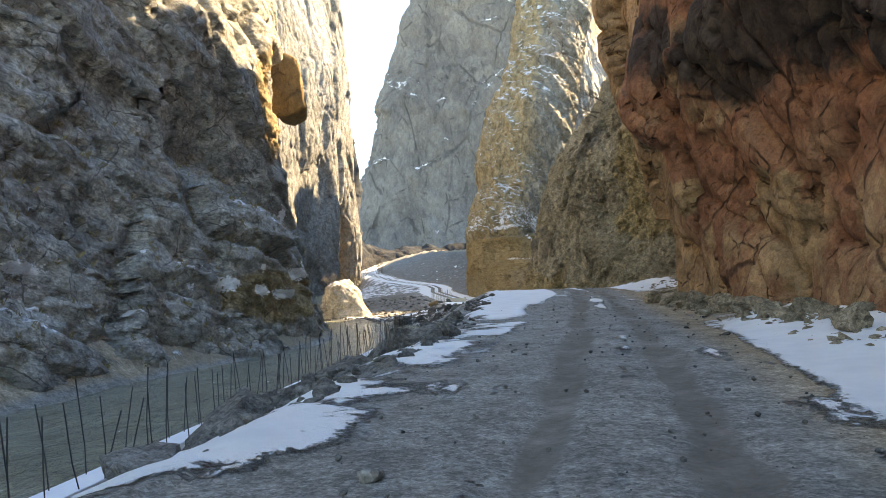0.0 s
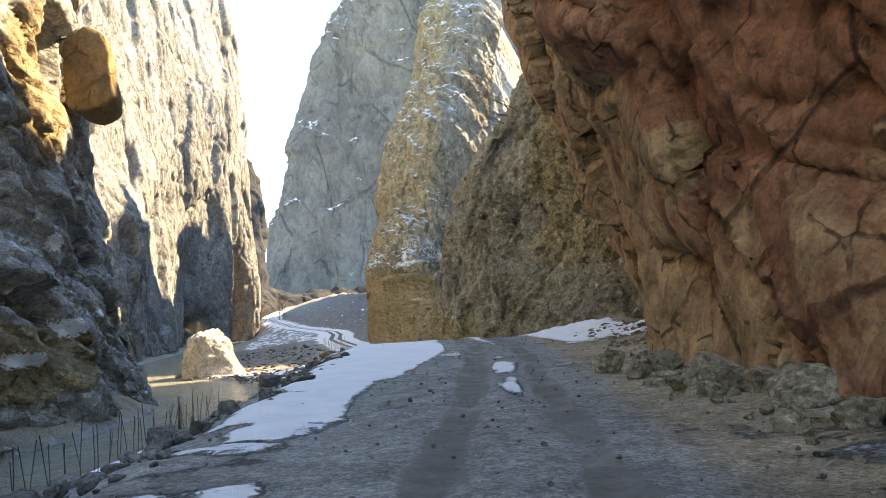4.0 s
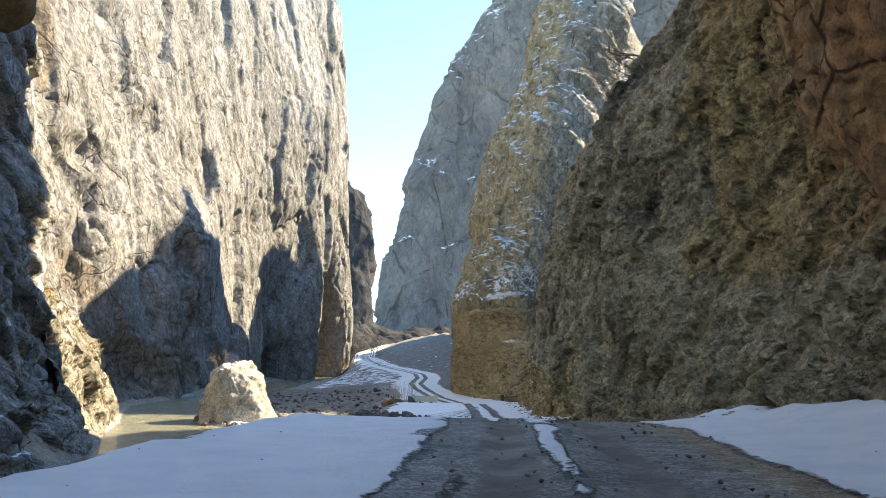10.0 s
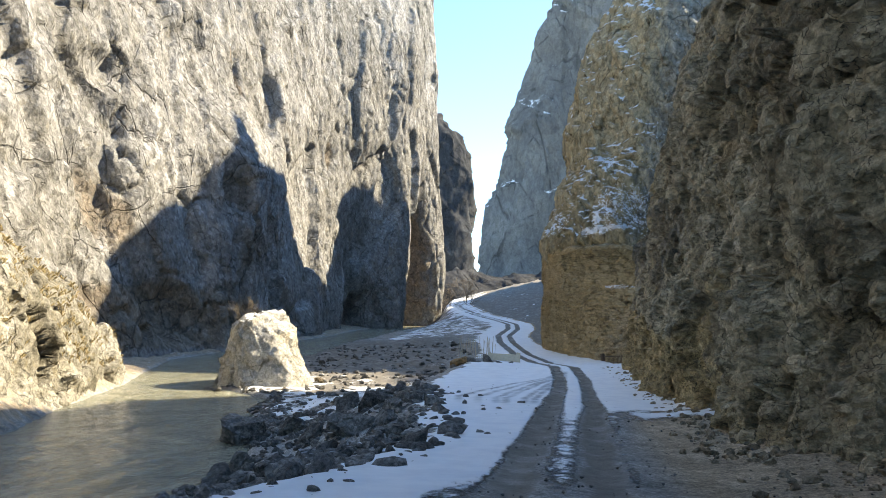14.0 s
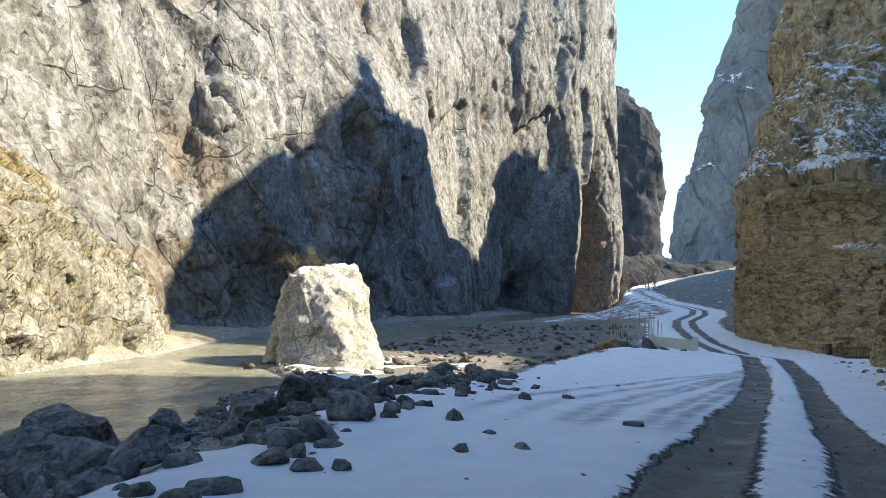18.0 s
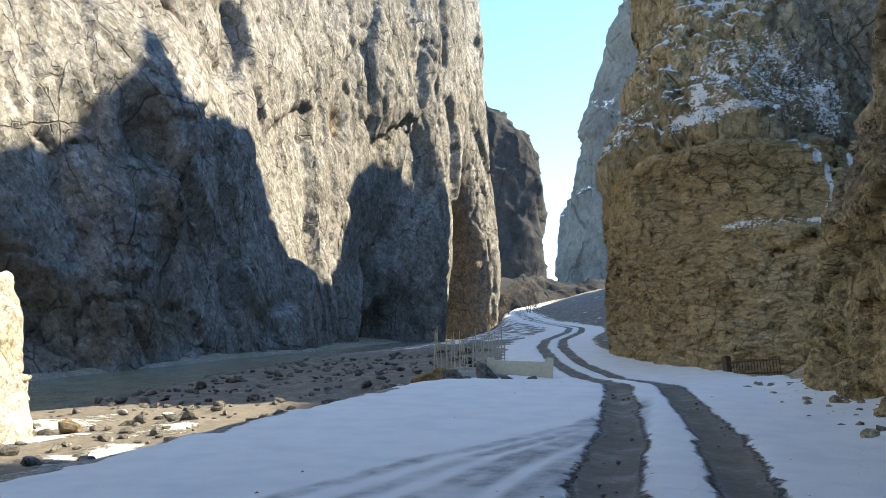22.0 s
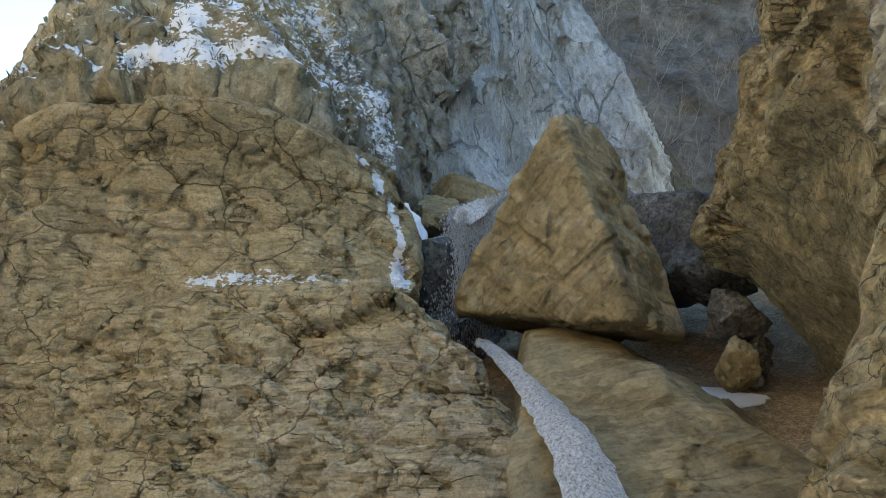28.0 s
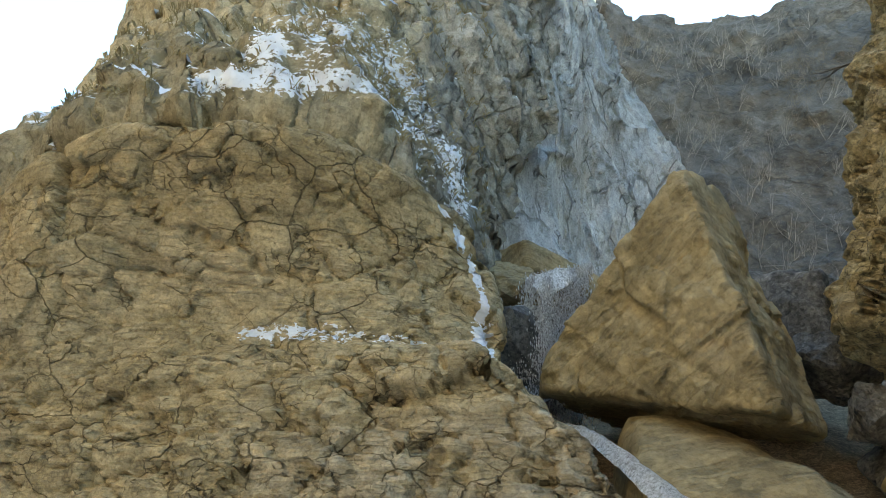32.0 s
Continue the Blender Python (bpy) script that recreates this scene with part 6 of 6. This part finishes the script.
ob = stone(-13.1, 122.6, 0.7, STONES_FINE[1].copy(), "orange-brown boulder beside the steel bars", "blocks beside the steel bars")
ob.data.materials[0] = M_SLAB
zg = ground_at(0.2, 127.9)
rail = thing("iron_railing", pose(0.6, 127.6, zg - 0.15, 0, -5, -46), "low rusty iron railing half buried below the ochre rock", "railing")
for z in (0.2, 0.75):
    part("rail", tube("rail", [(-1.5, 0, z), (0, 0, z + 0.02), (1.5, 0, z - 0.02)], [0.035, 0.035, 0.035], 8), M_RUST, rail)
picket = tube("picket", [(0, 0, 0), (0, 0, 0.4), (0, 0, 0.82)], [0.016, 0.016, 0.016], 6)
for k in range(17):
    part("picket", picket, M_RUST, rail, "", pose(-1.45 + 2.9 * k / 16, 0, 0))
ob = part("end_post", box("end_post", 0.3, 0.3, 1.15, 0.03), M_RUST, rail, "dark iron end post", pose(-1.7, 0, 0.5))


# ---- bare trees, shrubs and dry grass ----
def branches(rng, p, d, length, radius, depth, out, spread=0.55):
    """Grows a limb and its twigs as lists of points and radii, by depth."""
    steps = 4
    pts, rad = [p.copy()], [radius]
    for k in range(steps):
        d = d + rng.normal(size=3) * 0.16 + np.array((0, 0, 0.05))
        d /= np.linalg.norm(d)
        p = p + d * length / steps
        pts.append(p.copy())
        rad.append(radius * (1 - 0.72 * (k + 1) / steps))
    out.setdefault(depth, []).append((pts, rad))
    if depth:
        for k in range(4):
            i = 1 + k % steps
            q = d + rng.normal(size=3) * spread
            q /= np.linalg.norm(q)
            branches(rng, pts[i], q, length * (0.5 + 0.2 * rng.rand()), max(0.006, rad[i] * 0.6), depth - 1, out, spread)


def bundle(name, limbs, sides):
    vs, fs, base = [], [], 0
    for pts, rad in limbs:
        me_pts = np.array(pts)
        t = np.gradient(me_pts, axis=0)
        t /= np.linalg.norm(t, axis=1)[:, None] + 1e-9
        a = np.cross(t, np.array((0.31, 0.53, 0.79)))
        a /= np.linalg.norm(a, axis=1)[:, None] + 1e-9
        b = np.cross(t, a)
        w = np.linspace(0, 2 * np.pi, sides, endpoint=False)
        ring = me_pts[:, None] + np.array(rad)[:, None, None] * (a[:, None] * np.cos(w)[None, :, None] + b[:, None] * np.sin(w)[None, :, None])
        n = len(pts)
        idx = base + np.arange(n * sides).reshape(n, sides)
        idx = np.concatenate([idx, idx[:, :1]], 1)
        fs.append(np.stack([idx[:-1, :-1], idx[:-1, 1:], idx[1:, 1:], idx[1:, :-1]], -1).reshape(-1, 4))
        vs.append(ring.reshape(-1, 3))
        base += n * sides
    return tri_mesh(name, np.concatenate(vs), np.concatenate(fs))


def bare_tree(name, seed, height, label, category, group="", stems=1, depth=3):
    rng = np.random.RandomState(seed)
    e = thing(name, pose(0, 0, 0), label, category, group)
    out = {}
    for k in range(stems):
        d = np.array((rng.normal() * (0.12 if stems == 1 else 0.45), rng.normal() * (0.12 if stems == 1 else 0.45), 1.0))
        branches(rng, np.array((0.1 * rng.normal(), 0.1 * rng.normal(), -0.2)), d / np.linalg.norm(d), height * 0.62, height * (0.018 if stems == 1 else 0.009), depth, out)
    part("trunk", bundle("trunk", out[depth], 7), M_BARK, e, "grey bark")
    if depth > 1:
        part("limb", bundle("limb", out[depth - 1], 5), M_BARK, e)
    part("twig_crown", bundle("twig_crown", sum((out[k] for k in range(depth - 1)), []), 3), M_TWIG, e, "leafless brown twigs")
    return e


shrub = bare_tree("bare_shrub", 3, 2.2, "leafless grey shrub growing on the rock", "shrub", "shrubs on the rocks", 6, 3)
shrub.matrix_basis = pose(-27.0, 108.4, 2.6, 0, -20, 0)
SHRUBS = [(-48, 262, 8, 4.5), (-52, 256, 6, 4.0), (-51.5, 249, 4, 3.2), (-53, 247, 3, 2.5)]
for x, y, z, s in SHRUBS:
    copy_thing(shrub, pose(x, y, z, 0, 0, 47 * y) @ Matrix.Diagonal((s, s, s, 1)))
tree = bare_tree("bare_tree", 8, 6.5, "leafless tree leaning out from the rock ledge", "tree", "trees on the ledges", 3, 4)
tree.matrix_basis = pose(14, 142, 44, 0, -14, 20)


def on_surface(ob, x, y, z, dx, dy, dz):
    """Where a line from a place in a direction meets one of the cliffs."""
    hit, at, n, k = ob.ray_cast(Vector((x, y, z)), Vector((dx, dy, dz)).normalized())
    return at if hit else None


bpy.context.view_layer.update()
CLIFF = bpy.data.objects
for k in range(26):
    x, y = 6 + 16 * rs.rand(), 139 + 9 * rs.rand()
    at = on_surface(CLIFF["cliff_tower"], x, y, 90, 0, 0, -1)
    if at and 36 < at.z < 62:
        s = 0.35 + 0.5 * rs.rand()
        copy_thing(tree, pose(at.x, at.y, at.z - 0.2, 12 * rs.normal(), -12 + 10 * rs.normal(), 360 * rs.rand()) @ Matrix.Diagonal((s, s, s, 1)))
# trees leaning over the dark wall and the gully
for x, y, lean in ((10.6, 78, -22), (11.4, 83, -18), (11.8, 88, -20), (12.2, 94, -15), (13.4, 74, -25), (16.2, 125.4, -34), (18.3, 127.2, -30), (20.5, 129.5, -24), (17.6, 124.0, -40)):
    at = on_surface(CLIFF["cliff_dark"], x, y, 80, 0, 0, -1)
    if at:
        copy_thing(tree, pose(at.x, at.y, at.z - 0.2, 0, lean, 30 * x) @ Matrix.Diagonal((0.75, 0.75, 0.75, 1)))

# scrub on the hillside, too much to count
rng = np.random.RandomState(5)
limbs = []
for k in range(420):
    at = on_surface(CLIFF["hillside"], 36 + 62 * rng.rand(), 100, 30 + 78 * rng.rand(), 0.0, 1, 0)
    if at:
        out = {}
        for j in range(2):
            d = np.array((rng.normal() * 0.5, rng.normal() * 0.5 - 0.2, 1.0))
            branches(rng, np.array(at), d / np.linalg.norm(d), 2.4 + 2.4 * rng.rand(), 0.06, 2, out)
        limbs += sum(out.values(), [])
scrub = new("scrub", bundle("scrub", limbs, 3))
scrub.data.materials.append(M_SCRUB)
tagged(scrub, "thicket of leafless grey-brown scrub on the hillside", "scrub", kind="stuff")


def tufts(name, ob, count, box_, way, size, label, seed, steep=0.1):
    """Dry grass blades on a cliff, in tufts, where it is not too steep."""
    rng = np.random.RandomState(seed)
    vs, fs = [], []
    for k in range(count):
        o = [a + (b - a) * rng.rand() for a, b in box_]
        hit, at, n, i = ob.ray_cast(Vector(o), Vector(way).normalized())
        if not hit or n.z < steep:
            continue
        for j in range(9):
            a, h = rng.rand() * 6.28, size * (0.6 + 0.8 * rng.rand())
            lean = np.array((math.cos(a), math.sin(a), 0)) * h * (0.3 + 0.7 * rng.rand())
            side = np.array((-math.sin(a), math.cos(a), 0)) * h * 0.05
            p = np.array(at) + rng.normal(size=3) * size * 0.25
            b = len(vs)
            vs += [p - side, p + side, p + lean * 0.6 + np.array((0, 0, 0.75 * h)), p + lean + np.array((0, 0, 0.85 * h - 0.2 * h * rng.rand()))]
            fs.append((b, b + 1, b + 2))
            fs.append((b, b + 2, b + 3))
    if vs:
        g = new(name, tri_mesh(name, np.array(vs), np.array(fs), False))
        g.data.materials.append(M_GRASS)
        tagged(g, label, "grass", kind="stuff")


tufts("dry_grass", CLIFF["cliff_tower"], 1500, ((-8, 5), (124, 124), (11, 24)), (0.15, 1, -0.12), 0.22, "dry brown grass on the ledges of the tower", 1, 0.12)
tufts("dry_grass", CLIFF["cliff_low"], 1200, ((-20, -20), (78, 112), (2, 15)), (-1, 0.25, -0.2), 0.3, "dry yellow grass on the pale shoulder", 2, 0.25)
tufts("dry_grass", CLIFF["cliff_west"], 900, ((-8, -8), (20, 78), (-1, 12)), (-1, 0, -0.1), 0.25, "dry grass on the shadowed ledges", 3, 0.3)
